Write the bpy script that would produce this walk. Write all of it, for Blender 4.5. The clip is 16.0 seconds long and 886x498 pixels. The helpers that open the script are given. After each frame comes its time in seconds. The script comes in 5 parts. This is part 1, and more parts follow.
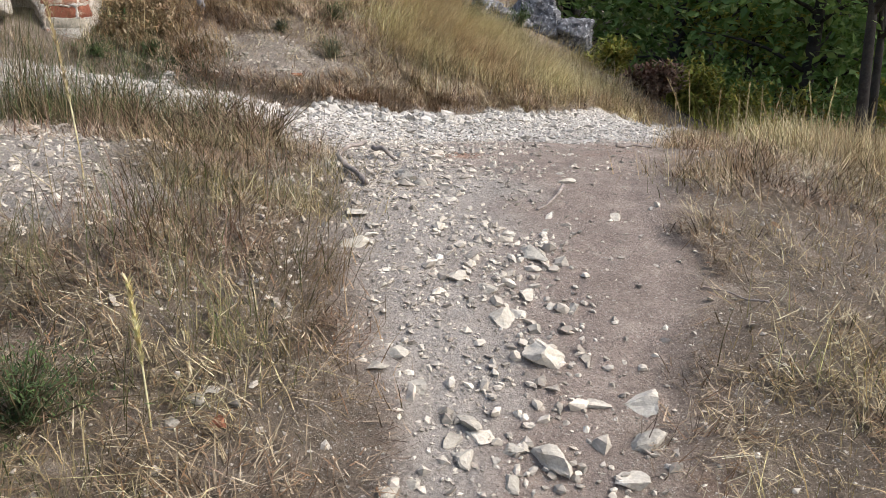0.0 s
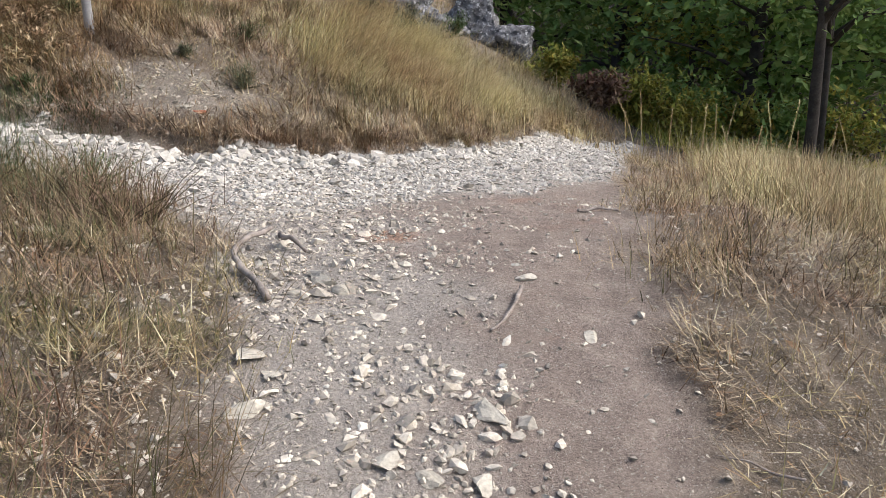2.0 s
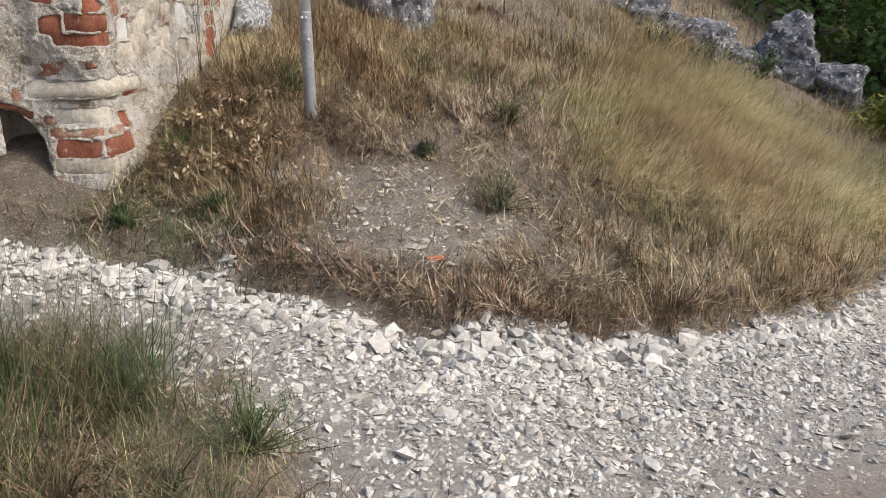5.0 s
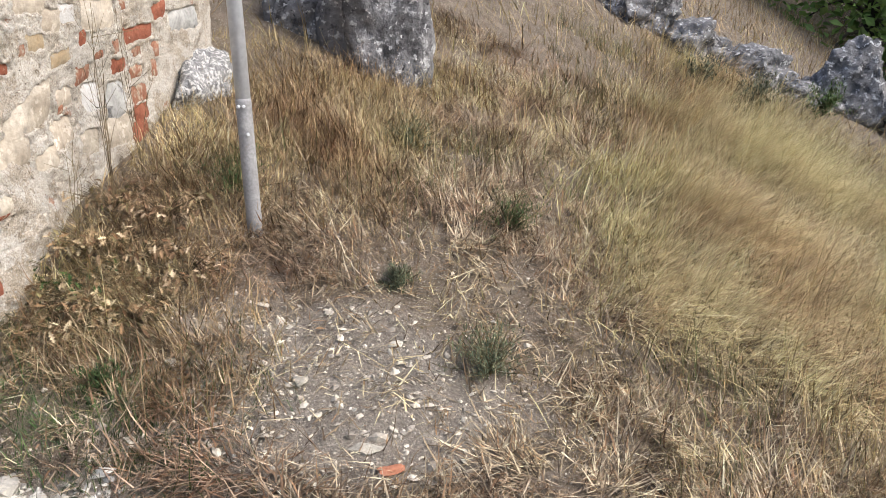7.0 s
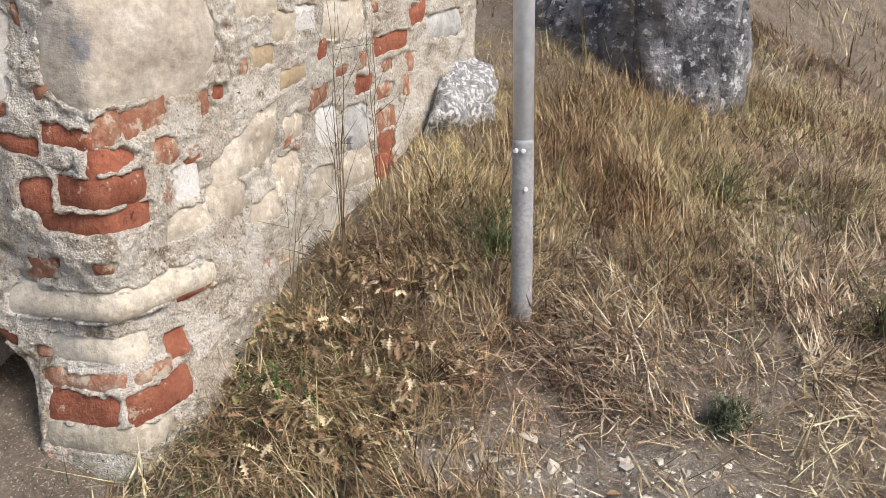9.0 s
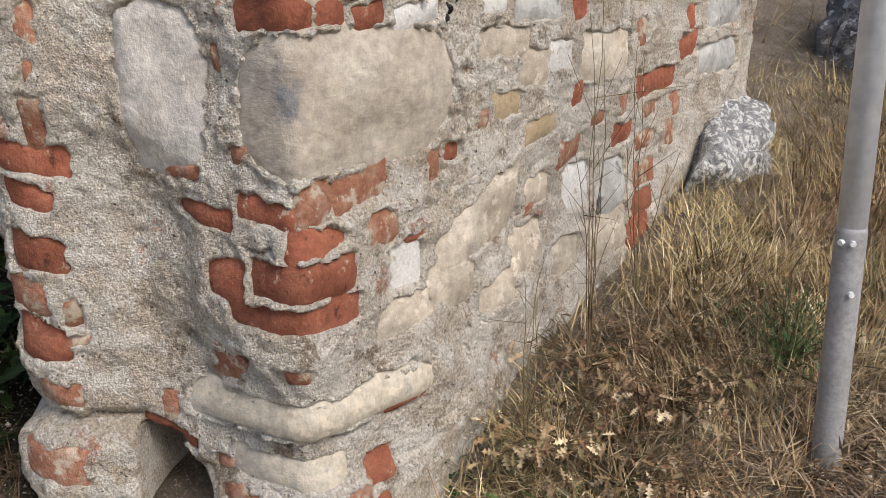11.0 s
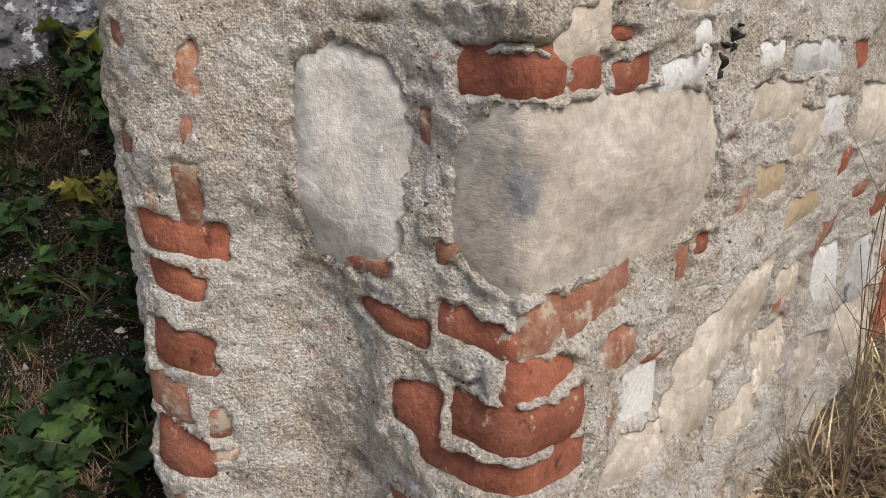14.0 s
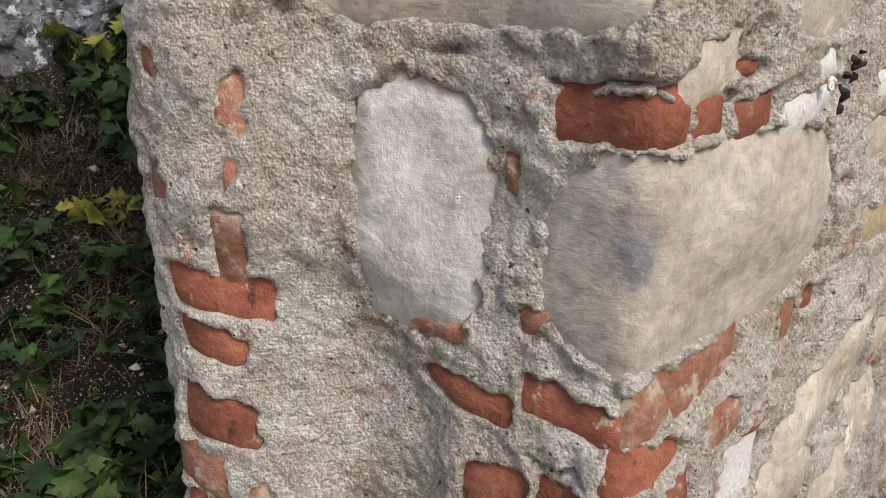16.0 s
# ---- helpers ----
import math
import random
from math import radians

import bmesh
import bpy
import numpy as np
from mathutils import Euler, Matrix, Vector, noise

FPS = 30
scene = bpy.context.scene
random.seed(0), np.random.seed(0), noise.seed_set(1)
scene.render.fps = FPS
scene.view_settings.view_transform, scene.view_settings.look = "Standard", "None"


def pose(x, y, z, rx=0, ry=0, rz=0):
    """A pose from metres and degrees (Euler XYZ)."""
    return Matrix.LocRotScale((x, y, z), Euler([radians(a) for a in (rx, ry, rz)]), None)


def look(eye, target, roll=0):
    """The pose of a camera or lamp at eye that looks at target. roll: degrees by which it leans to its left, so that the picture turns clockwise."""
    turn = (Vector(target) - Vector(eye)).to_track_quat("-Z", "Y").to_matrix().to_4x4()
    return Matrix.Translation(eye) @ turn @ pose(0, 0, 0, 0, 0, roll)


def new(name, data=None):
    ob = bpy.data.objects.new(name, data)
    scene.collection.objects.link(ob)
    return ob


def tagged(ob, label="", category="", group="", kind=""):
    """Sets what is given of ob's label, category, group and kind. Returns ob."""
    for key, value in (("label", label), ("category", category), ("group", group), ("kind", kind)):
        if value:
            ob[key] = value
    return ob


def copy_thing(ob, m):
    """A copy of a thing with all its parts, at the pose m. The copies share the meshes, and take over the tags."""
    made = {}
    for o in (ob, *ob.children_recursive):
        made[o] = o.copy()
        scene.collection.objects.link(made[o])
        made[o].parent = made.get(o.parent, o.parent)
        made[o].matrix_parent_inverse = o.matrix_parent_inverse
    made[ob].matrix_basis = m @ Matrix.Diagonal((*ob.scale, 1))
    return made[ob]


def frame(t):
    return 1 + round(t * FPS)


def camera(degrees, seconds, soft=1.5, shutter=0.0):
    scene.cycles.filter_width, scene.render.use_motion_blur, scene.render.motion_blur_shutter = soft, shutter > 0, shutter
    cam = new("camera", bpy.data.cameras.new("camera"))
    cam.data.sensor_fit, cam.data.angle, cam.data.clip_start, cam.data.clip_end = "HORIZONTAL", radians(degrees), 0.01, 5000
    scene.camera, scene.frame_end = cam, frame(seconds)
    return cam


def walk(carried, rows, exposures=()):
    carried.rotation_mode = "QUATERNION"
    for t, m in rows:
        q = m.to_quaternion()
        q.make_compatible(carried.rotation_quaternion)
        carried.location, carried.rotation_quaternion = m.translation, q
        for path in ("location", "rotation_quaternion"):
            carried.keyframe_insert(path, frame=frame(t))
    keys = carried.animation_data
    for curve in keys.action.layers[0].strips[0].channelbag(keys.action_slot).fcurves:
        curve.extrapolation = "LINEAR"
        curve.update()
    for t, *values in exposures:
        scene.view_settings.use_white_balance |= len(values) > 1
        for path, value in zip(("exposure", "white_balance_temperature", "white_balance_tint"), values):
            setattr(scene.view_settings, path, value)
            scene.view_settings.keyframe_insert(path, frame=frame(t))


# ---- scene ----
cam = camera(54.6, 16.0, soft=0.7)
PATH = [
    # seconds, eye x, y, z, turn, tilt, lean
    (0, 0.003, 0.002, 1.500, 0.04, -16.53, 0.15),
    (0.5, 0.080, 0.205, 1.559, -1.55, -16.74, -0.08),
    (1, 0.190, 0.403, 1.608, -3.75, -16.97, -0.19),
    (1.5, 0.122, 0.630, 1.607, -4.18, -16.97, -0.01),
    (2, 0.049, 0.903, 1.693, -4.20, -17.01, 0.17),
    (2.5, 0.050, 1.150, 1.709, -3.31, -17.02, 0.26),
    (3, 0.007, 1.428, 1.714, 3.52, -17.24, -0.04),
    (3.5, -0.093, 1.826, 1.855, 7.34, -17.46, 0.15),
    (4, -0.120, 2.190, 1.927, 8.83, -17.36, 0.05),
    (4.5, -0.253, 2.551, 1.995, 10.31, -17.45, 0.16),
    (5, -0.255, 2.920, 2.117, 12.70, -17.52, -0.05),
    (5.2, -0.232, 3.062, 2.182, 13.04, -17.45, -0.15),
    (7.3, -0.334, 4.342, 2.458, 15.48, -18.18, -0.44),
    (7.5, -0.404, 4.437, 2.457, 15.66, -18.13, -0.43),
    (8, -0.585, 4.648, 2.451, 18.28, -18.09, -0.24),
    (8.5, -0.769, 4.903, 2.420, 26.48, -18.13, -0.28),
    (8.7, -0.840, 4.996, 2.419, 28.71, -18.03, -0.36),
    (10.8, -1.385, 5.544, 2.459, 39.91, -17.04, -0.79),
    (11, -1.393, 5.527, 2.454, 44.89, -16.94, -0.88),
    (11.5, -1.381, 5.530, 2.453, 50.85, -16.82, 0.06),
    (12, -1.373, 5.556, 2.446, 51.97, -16.60, 0.10),
    (12.5, -1.394, 5.584, 2.435, 52.41, -16.54, 0.05),
    (13, -1.534, 5.611, 2.453, 52.51, -16.61, 0.07),
    (13.5, -1.722, 5.601, 2.492, 52.25, -17.03, 0.37),
    (14, -1.867, 5.670, 2.525, 52.24, -17.19, 0.43),
    (14.5, -1.995, 5.706, 2.542, 51.98, -17.28, 0.46),
    (15, -2.075, 5.715, 2.557, 52.05, -17.57, 0.58),
    (15.5, -2.089, 5.710, 2.564, 51.97, -17.84, 0.73),
    (16, -2.087, 5.699, 2.561, 51.95, -17.75, 0.66),
]


def carried(x, y, z, turn, tilt, lean):
    return Matrix.Translation((x, y, z)) @ pose(0, 0, 0, 0, 0, turn) @ pose(0, 0, 0, 90 + tilt) @ pose(0, 0, 0, 0, 0, lean)


walk(cam, [(t, carried(*row)) for t, *row in PATH],
     [(0, 0.72), (2.5, 0.70), (5.2, 0.54), (7.3, 0.96), (8.7, 0.88), (10.8, 0.48), (12.5, 0.42), (16, 0.48)])

# ---- light ----
world = bpy.data.worlds.new("sky")
world.use_nodes = True
scene.world = world
sky = world.node_tree.nodes.new("ShaderNodeTexSky")
sky.sky_type, sky.sun_disc = "NISHITA", False
sky.sun_elevation, sky.sun_rotation = radians(46), radians(94)
sky.air_density, sky.dust_density = 1.0, 4.0
world.node_tree.links.new(sky.outputs[0], world.node_tree.nodes["Background"].inputs["Color"])
world.node_tree.nodes["Background"].inputs["Strength"].default_value = 0.13

sun = new("sun", bpy.data.lights.new("sun", "SUN"))
sun.data.energy, sun.data.angle, sun.data.color = 1.6, radians(24), (1.0, 0.97, 0.94)
sun.matrix_world = look((8.2, -0.6, 8.4), (0, 0, 0))

# ---- materials ----
def nodes_of(name):
    m = bpy.data.materials.new(name)
    m.use_nodes = True
    t = m.node_tree
    return m, t, t.nodes["Principled BSDF"]


def noise_node(t, scale, detail=6.0, rough=0.6, vec=None):
    n = t.nodes.new("ShaderNodeTexNoise")
    n.inputs["Scale"].default_value, n.inputs["Detail"].default_value, n.inputs["Roughness"].default_value = scale, detail, rough
    if vec is None:
        g = t.nodes.new("ShaderNodeNewGeometry")
        vec = g.outputs["Position"]
    t.links.new(vec, n.inputs["Vector"])
    return n.outputs["Fac"]


def ramp(t, fac, stops):
    r = t.nodes.new("ShaderNodeValToRGB")
    e = r.color_ramp.elements
    while len(e) < len(stops):
        e.new(0.5)
    for el, (p, c) in zip(e, stops):
        el.position, el.color = p, (*c, 1)
    t.links.new(fac, r.inputs["Fac"])
    return r.outputs["Color"]


def value_ramp(t, fac, lo, hi):
    r = t.nodes.new("ShaderNodeMapRange")
    r.inputs["From Min"].default_value, r.inputs["From Max"].default_value = lo, hi
    r.interpolation_type = "SMOOTHSTEP"
    t.links.new(fac, r.inputs["Value"])
    return r.outputs["Result"]


def mix(t, fac, a, b, mode="MIX"):
    m = t.nodes.new("ShaderNodeMix")
    m.data_type, m.blend_type = "RGBA", mode
    for sock, v in ((m.inputs["Factor"], fac), (m.inputs["A"], a), (m.inputs["B"], b)):
        if isinstance(v, (int, float)):
            sock.default_value = v
        elif isinstance(v, tuple):
            sock.default_value = (*v, 1)
        else:
            t.links.new(v, sock)
    return m.outputs["Result"]


def relief(t, bsdf, heights, dist=0.01, strength=0.6):
    """Bump from a list of (socket, weight)."""
    total = None
    for sock, w in heights:
        k = t.nodes.new("ShaderNodeMath")
        k.operation = "MULTIPLY"
        k.inputs[1].default_value = w
        t.links.new(sock, k.inputs[0])
        if total is None:
            total = k.outputs[0]
        else:
            a = t.nodes.new("ShaderNodeMath")
            t.links.new(total, a.inputs[0]), t.links.new(k.outputs[0], a.inputs[1])
            total = a.outputs[0]
    b = t.nodes.new("ShaderNodeBump")
    b.inputs["Distance"].default_value, b.inputs["Strength"].default_value = dist, strength
    t.links.new(total, b.inputs["Height"])
    t.links.new(b.outputs["Normal"], bsdf.inputs["Normal"])


def finish(bsdf, t, colour, rough=0.9, spec=0.25):
    t.links.new(colour, bsdf.inputs["Base Color"])
    bsdf.inputs["Roughness"].default_value = rough
    bsdf.inputs["Specular IOR Level"].default_value = spec


def voronoi(t, scale, out="Distance", rand=1.0):
    g = t.nodes.new("ShaderNodeNewGeometry")
    v = t.nodes.new("ShaderNodeTexVoronoi")
    v.inputs["Scale"].default_value, v.inputs["Randomness"].default_value = scale, rand
    t.links.new(g.outputs["Position"], v.inputs["Vector"])
    return v.outputs[out]


def surface(name, stops, scale=8.0, fine=70.0, rough=0.9, bump=0.006, spots=None, spec=0.25, island=0.0, obj=0.0, strength=0.7, grain=None, stain=None):
    """Colour by two scales of noise, optional spots (colour, scale, low, high), and shade by piece."""
    m, t, b = nodes_of(name)
    big, small = noise_node(t, scale), noise_node(t, fine, 4, 0.7)
    c = ramp(t, big, stops)
    c = mix(t, 0.45, c, ramp(t, small, [(0.3, (0.25, 0.25, 0.25)), (0.7, (0.78, 0.78, 0.78))]), "OVERLAY")
    for col, sc, lo, hi in spots or ():
        c = mix(t, value_ramp(t, noise_node(t, sc, 5, 0.65), lo, hi), c, col)
    if island or obj:
        src = t.nodes.new("ShaderNodeNewGeometry").outputs["Random Per Island"] if island else t.nodes.new("ShaderNodeObjectInfo").outputs["Random"]
        k = island or obj
        lo, hi = max(0.0, 0.5 - k), min(1.0, 0.5 + k)
        c = mix(t, 0.7, c, ramp(t, src, [(0.0, (lo, lo, lo * 0.95)), (1.0, (hi, hi * 0.98, hi * 0.95))]), "OVERLAY")
    if stain:
        mp, g, far = t.nodes.new("ShaderNodeMapping"), t.nodes.new("ShaderNodeNewGeometry"), t.nodes.new("ShaderNodeVectorMath")
        mp.vector_type = "TEXTURE"
        mp.inputs["Location"].default_value, mp.inputs["Scale"].default_value = stain[0], stain[1]
        far.operation = "LENGTH"
        t.links.new(g.outputs["Position"], mp.inputs["Vector"]), t.links.new(mp.outputs["Vector"], far.inputs[0])
        ragged = t.nodes.new("ShaderNodeMath")
        ragged.operation = "MULTIPLY_ADD"
        ragged.inputs[1].default_value = 2.6
        t.links.new(noise_node(t, 22, 6, 0.7), ragged.inputs[0]), t.links.new(far.outputs["Value"], ragged.inputs[2])
        c = mix(t, value_ramp(t, ragged.outputs[0], 2.3, 1.6), c, stain[2])
    heights = [(big, 1.0), (small, 0.35)]
    if grain:
        mp, g = t.nodes.new("ShaderNodeMapping"), t.nodes.new("ShaderNodeNewGeometry")
        mp.inputs["Scale"].default_value, mp.inputs["Rotation"].default_value = grain[:3], (radians(grain[3]), 0, 0)
        t.links.new(g.outputs["Position"], mp.inputs["Vector"])
        streak = noise_node(t, 1.0, 7, 0.7, mp.outputs["Vector"])
        c = mix(t, 0.35, c, ramp(t, streak, [(0.36, (0.24, 0.23, 0.22)), (0.5, (0.5, 0.5, 0.5)), (0.64, (0.74, 0.74, 0.73))]), "OVERLAY")
        heights.append((streak, 0.8))
    finish(b, t, c, rough, spec)
    relief(t, b, heights, bump, strength)
    return m


def plant(name, cols, rough=0.75, island=True, sheen=0.15, scale=1.2, glow=0.0):
    """Blades and leaves: one colour a piece out of a ramp, shifted in patches over the ground."""
    m, t, b = nodes_of(name)
    g = t.nodes.new("ShaderNodeNewGeometry")
    n = len(cols)
    c = ramp(t, g.outputs["Random Per Island"], [(i / max(1, n - 1), col) for i, col in enumerate(cols)])
    patch = ramp(t, noise_node(t, scale, 3, 0.5), [(0.34, (0.34, 0.26, 0.22)), (0.5, (0.5, 0.5, 0.45)), (0.66, (0.62, 0.65, 0.50))])
    broad, tufts = (0.0, 0.2) if scale < 1 else (0.6, 0.8)
    c = mix(t, broad, c, patch, "OVERLAY")
    tuft = ramp(t, noise_node(t, scale * 10, 5, 0.7), [(0.36, (0.14, 0.14, 0.15)), (0.64, (0.85, 0.85, 0.83))])
    c = mix(t, tufts, c, tuft, "OVERLAY")
    finish(b, t, c, rough, sheen)
    if glow:
        # light that shines through thin leaves
        thin_leaf, both = t.nodes.new("ShaderNodeBsdfTranslucent"), t.nodes.new("ShaderNodeMixShader")
        t.links.new(c, thin_leaf.inputs["Color"])
        both.inputs["Fac"].default_value = glow
        t.links.new(b.outputs[0], both.inputs[1]), t.links.new(thin_leaf.outputs[0], both.inputs[2])
        t.links.new(both.outputs[0], t.nodes["Material Output"].inputs["Surface"])
    return m


M_GRAVEL = surface("white_limestone_gravel", [(0.25, (0.38, 0.36, 0.33)), (0.75, (0.56, 0.54, 0.50))], 9, 60, 0.9, 0.004, island=0.22)
M_PEBBLE = surface("pale_limestone", [(0.25, (0.38, 0.34, 0.29)), (0.75, (0.58, 0.54, 0.47))], 14, 80, 0.9, 0.004, island=0.32)
M_STONE = surface("loose_limestone", [(0.2, (0.36, 0.33, 0.28)), (0.6, (0.50, 0.47, 0.41)), (0.85, (0.58, 0.55, 0.49))], 18, 90, 0.88, 0.006,
                  [((0.24, 0.21, 0.17), 22, 0.62, 0.75)], obj=0.22)
M_REDSTONE = surface("red_brick_fragment", [(0.3, (0.30, 0.12, 0.07)), (0.7, (0.42, 0.19, 0.12))], 20, 90, 0.9, 0.004)
M_LICHEN = surface("lichened_grey_rock", [(0.3, (0.10, 0.10, 0.105)), (0.55, (0.21, 0.21, 0.22)), (0.75, (0.37, 0.37, 0.38))], 5, 34, 0.95, 0.06,
                   [((0.07, 0.07, 0.075), 9, 0.50, 0.62), ((0.52, 0.53, 0.54), 20, 0.56, 0.62), ((0.03, 0.03, 0.035), 38, 0.60, 0.68)], strength=1.0)
M_SPECKLE = surface("white_speckled_rock", [(0.3, (0.16, 0.16, 0.165)), (0.6, (0.30, 0.30, 0.30)), (0.8, (0.45, 0.45, 0.45))], 12, 60, 0.95, 0.05,
                    [((0.62, 0.62, 0.61), 42, 0.50, 0.56), ((0.05, 0.05, 0.055), 55, 0.60, 0.66)], strength=1.0)
M_PALE_ROCK = surface("pale_rock", [(0.3, (0.285, 0.285, 0.270)), (0.7, (0.495, 0.495, 0.480))], 7, 40, 0.95, 0.02, [((0.105, 0.105, 0.105), 10, 0.56, 0.66)])

M_MORTAR, _t, _b = nodes_of("old_lime_mortar")
_big, _mid, _fine = noise_node(_t, 2.2), noise_node(_t, 11, 6, 0.65), noise_node(_t, 140, 5, 0.75)
_c = ramp(_t, _big, [(0.30, (0.405, 0.341, 0.262)), (0.5, (0.488, 0.431, 0.356)), (0.7, (0.540, 0.503, 0.443))])
_c = mix(_t, value_ramp(_t, _mid, 0.50, 0.60), _c, (0.600, 0.566, 0.510))
_c = mix(_t, value_ramp(_t, noise_node(_t, 4.5, 6, 0.7), 0.49, 0.56), _c, (0.600, 0.559, 0.495))
_c = mix(_t, value_ramp(_t, noise_node(_t, 7.5, 7, 0.7), 0.57, 0.66), _c, (0.270, 0.221, 0.165))
_c = mix(_t, value_ramp(_t, noise_node(_t, 5.5, 7, 0.72), 0.61, 0.66), _c, (0.435, 0.270, 0.195))
_c = mix(_t, 0.6, _c, ramp(_t, _fine, [(0.32, (0.06, 0.06, 0.06)), (0.5, (0.5, 0.5, 0.5)), (0.68, (0.95, 0.94, 0.92))]), "OVERLAY")
_grit, _sand = voronoi(_t, 95), voronoi(_t, 230)
_c = mix(_t, value_ramp(_t, noise_node(_t, 95, 3, 0.6), 0.60, 0.66), _c, (0.630, 0.615, 0.585))
_c = mix(_t, value_ramp(_t, noise_node(_t, 80, 3, 0.6), 0.65, 0.71), _c, (0.098, 0.083, 0.068))
finish(_b, _t, _c, 0.95, 0.15)
relief(_t, _b, [(_mid, 0.7), (noise_node(_t, 34, 6, 0.75), 0.4), (_fine, 0.8), (_grit, -0.30), (_sand, -0.35)], 0.013, 1.0)

M_BRICK = surface("fired_red_brick", [(0.25, (0.159, 0.052, 0.030)), (0.5, (0.248, 0.088, 0.054)), (0.8, (0.319, 0.134, 0.085))], 14, 75, 0.95, 0.014,
                  [((0.080, 0.034, 0.023), 26, 0.60, 0.70), ((0.443, 0.353, 0.275), 24, 0.62, 0.70)], obj=0.14, strength=0.9)
M_FADED = surface("mortar_smeared_brick", [(0.3, (0.232, 0.090, 0.056)), (0.52, (0.292, 0.143, 0.094)), (0.72, (0.352, 0.270, 0.210))], 22, 90, 0.95, 0.012,
                  [((0.435, 0.367, 0.292), 26, 0.50, 0.62)], obj=0.12, strength=0.9)
M_BEIGE = surface("smooth_beige_limestone", [(0.25, (0.308, 0.262, 0.210)), (0.5, (0.399, 0.355, 0.297)), (0.78, (0.483, 0.444, 0.388))], 6, 40, 0.88, 0.012,
                  [((0.183, 0.178, 0.182), 8, 0.62, 0.78), ((0.550, 0.500, 0.436), 26, 0.55, 0.62), ((0.167, 0.138, 0.104), 60, 0.66, 0.72)], obj=0.12, grain=(6, 6, 14, 40))
M_STAINED = surface("stained_beige_limestone", [(0.25, (0.308, 0.262, 0.210)), (0.5, (0.399, 0.355, 0.297)), (0.78, (0.483, 0.444, 0.388))], 6, 40, 0.88, 0.012,
                    [((0.533, 0.500, 0.451), 30, 0.66, 0.74), ((0.167, 0.138, 0.104), 60, 0.70, 0.76)], grain=(6, 6, 14, 40), stain=((-2.65, 6.40, 2.27), (0.042, 0.042, 0.085), (0.19, 0.192, 0.20)))
M_BASE = surface("worn_grey_base_stone", [(0.25, (0.330, 0.287, 0.224)), (0.5, (0.413, 0.377, 0.316)), (0.78, (0.512, 0.486, 0.433))], 9, 55, 0.9, 0.012,
                 [((0.544, 0.486, 0.402), 30, 0.54, 0.62), ((0.248, 0.243, 0.239), 14, 0.60, 0.70)], obj=0.1)
M_OCHRE = surface("ochre_limestone", [(0.3, (0.300, 0.217, 0.124)), (0.7, (0.383, 0.315, 0.217))], 12, 80, 0.9, 0.010, [((0.345, 0.307, 0.255), 24, 0.55, 0.66)])
M_SLAB = surface("pale_grey_plaster", [(0.25, (0.404, 0.375, 0.333)), (0.75, (0.526, 0.505, 0.471))], 10, 50, 0.85, 0.012,
                 [((0.369, 0.321, 0.257), 12, 0.60, 0.72), ((0.123, 0.104, 0.085), 34, 0.72, 0.77)], strength=1.0)
M_WHITE = surface("white_glazed_chip", [(0.3, (0.476, 0.468, 0.451)), (0.7, (0.612, 0.603, 0.586))], 20, 120, 0.8, 0.006, [((0.357, 0.315, 0.264), 40, 0.56, 0.66)])
M_SOOT = surface("charred_black_crust", [(0.3, (0.012, 0.012, 0.012)), (0.7, (0.05, 0.045, 0.04))], 40, 160, 0.8, 0.006)
M_SHELL = surface("snail_shell", [(0.3, (0.55, 0.50, 0.42)), (0.7, (0.75, 0.72, 0.66))], 120, 300, 0.45, 0.001, spec=0.5)

M_ZINC, _t, _b = nodes_of("galvanised_steel")
_n = noise_node(_t, 30, 4, 0.6)
_c = ramp(_t, _n, [(0.3, (0.46, 0.49, 0.53)), (0.7, (0.62, 0.65, 0.69))])
_b.inputs["Metallic"].default_value = 0.35
finish(_b, _t, _c, 0.42, 0.5)
relief(_t, _b, [(_n, 1)], 0.001, 0.4)
M_DULLZINC = surface("weathered_zinc", [(0.3, (0.22, 0.22, 0.225)), (0.7, (0.31, 0.31, 0.315))], 14, 90, 0.6, 0.002, [((0.30, 0.22, 0.15), 18, 0.62, 0.76)])
M_BOLT = surface("bright_bolt", [(0.3, (0.6, 0.62, 0.64)), (0.7, (0.75, 0.76, 0.78))], 60, 200, 0.4, 0.0005)
M_WOOD = surface("weathered_grey_wood", [(0.3, (0.17, 0.14, 0.12)), (0.6, (0.33, 0.29, 0.26)), (0.8, (0.45, 0.42, 0.38))], 22, 120, 0.9, 0.004)
M_BARK = surface("dark_bark", [(0.3, (0.025, 0.022, 0.020)), (0.7, (0.070, 0.062, 0.055))], 6, 40, 0.95, 0.02)

M_DRY = plant("dry_grass", [(0.115, 0.081, 0.052), (0.287, 0.213, 0.127), (0.46, 0.356, 0.218), (0.621, 0.517, 0.345), (0.38, 0.265, 0.149), (0.218, 0.201, 0.103)])
M_BLONDE = plant("blonde_grass", [(0.281, 0.227, 0.119), (0.497, 0.4, 0.238), (0.734, 0.626, 0.421), (0.389, 0.356, 0.184), (0.626, 0.529, 0.335)])
M_LITTER = plant("dead_grass_litter", [(0.081, 0.057, 0.044), (0.196, 0.144, 0.103), (0.368, 0.287, 0.207), (0.598, 0.517, 0.402), (0.149, 0.098, 0.067), (0.299, 0.184, 0.115)])
M_OLIVE = plant("olive_grass", [(0.07, 0.06, 0.035), (0.14, 0.12, 0.065), (0.23, 0.185, 0.11), (0.34, 0.275, 0.175), (0.09, 0.105, 0.045), (0.12, 0.135, 0.06)])
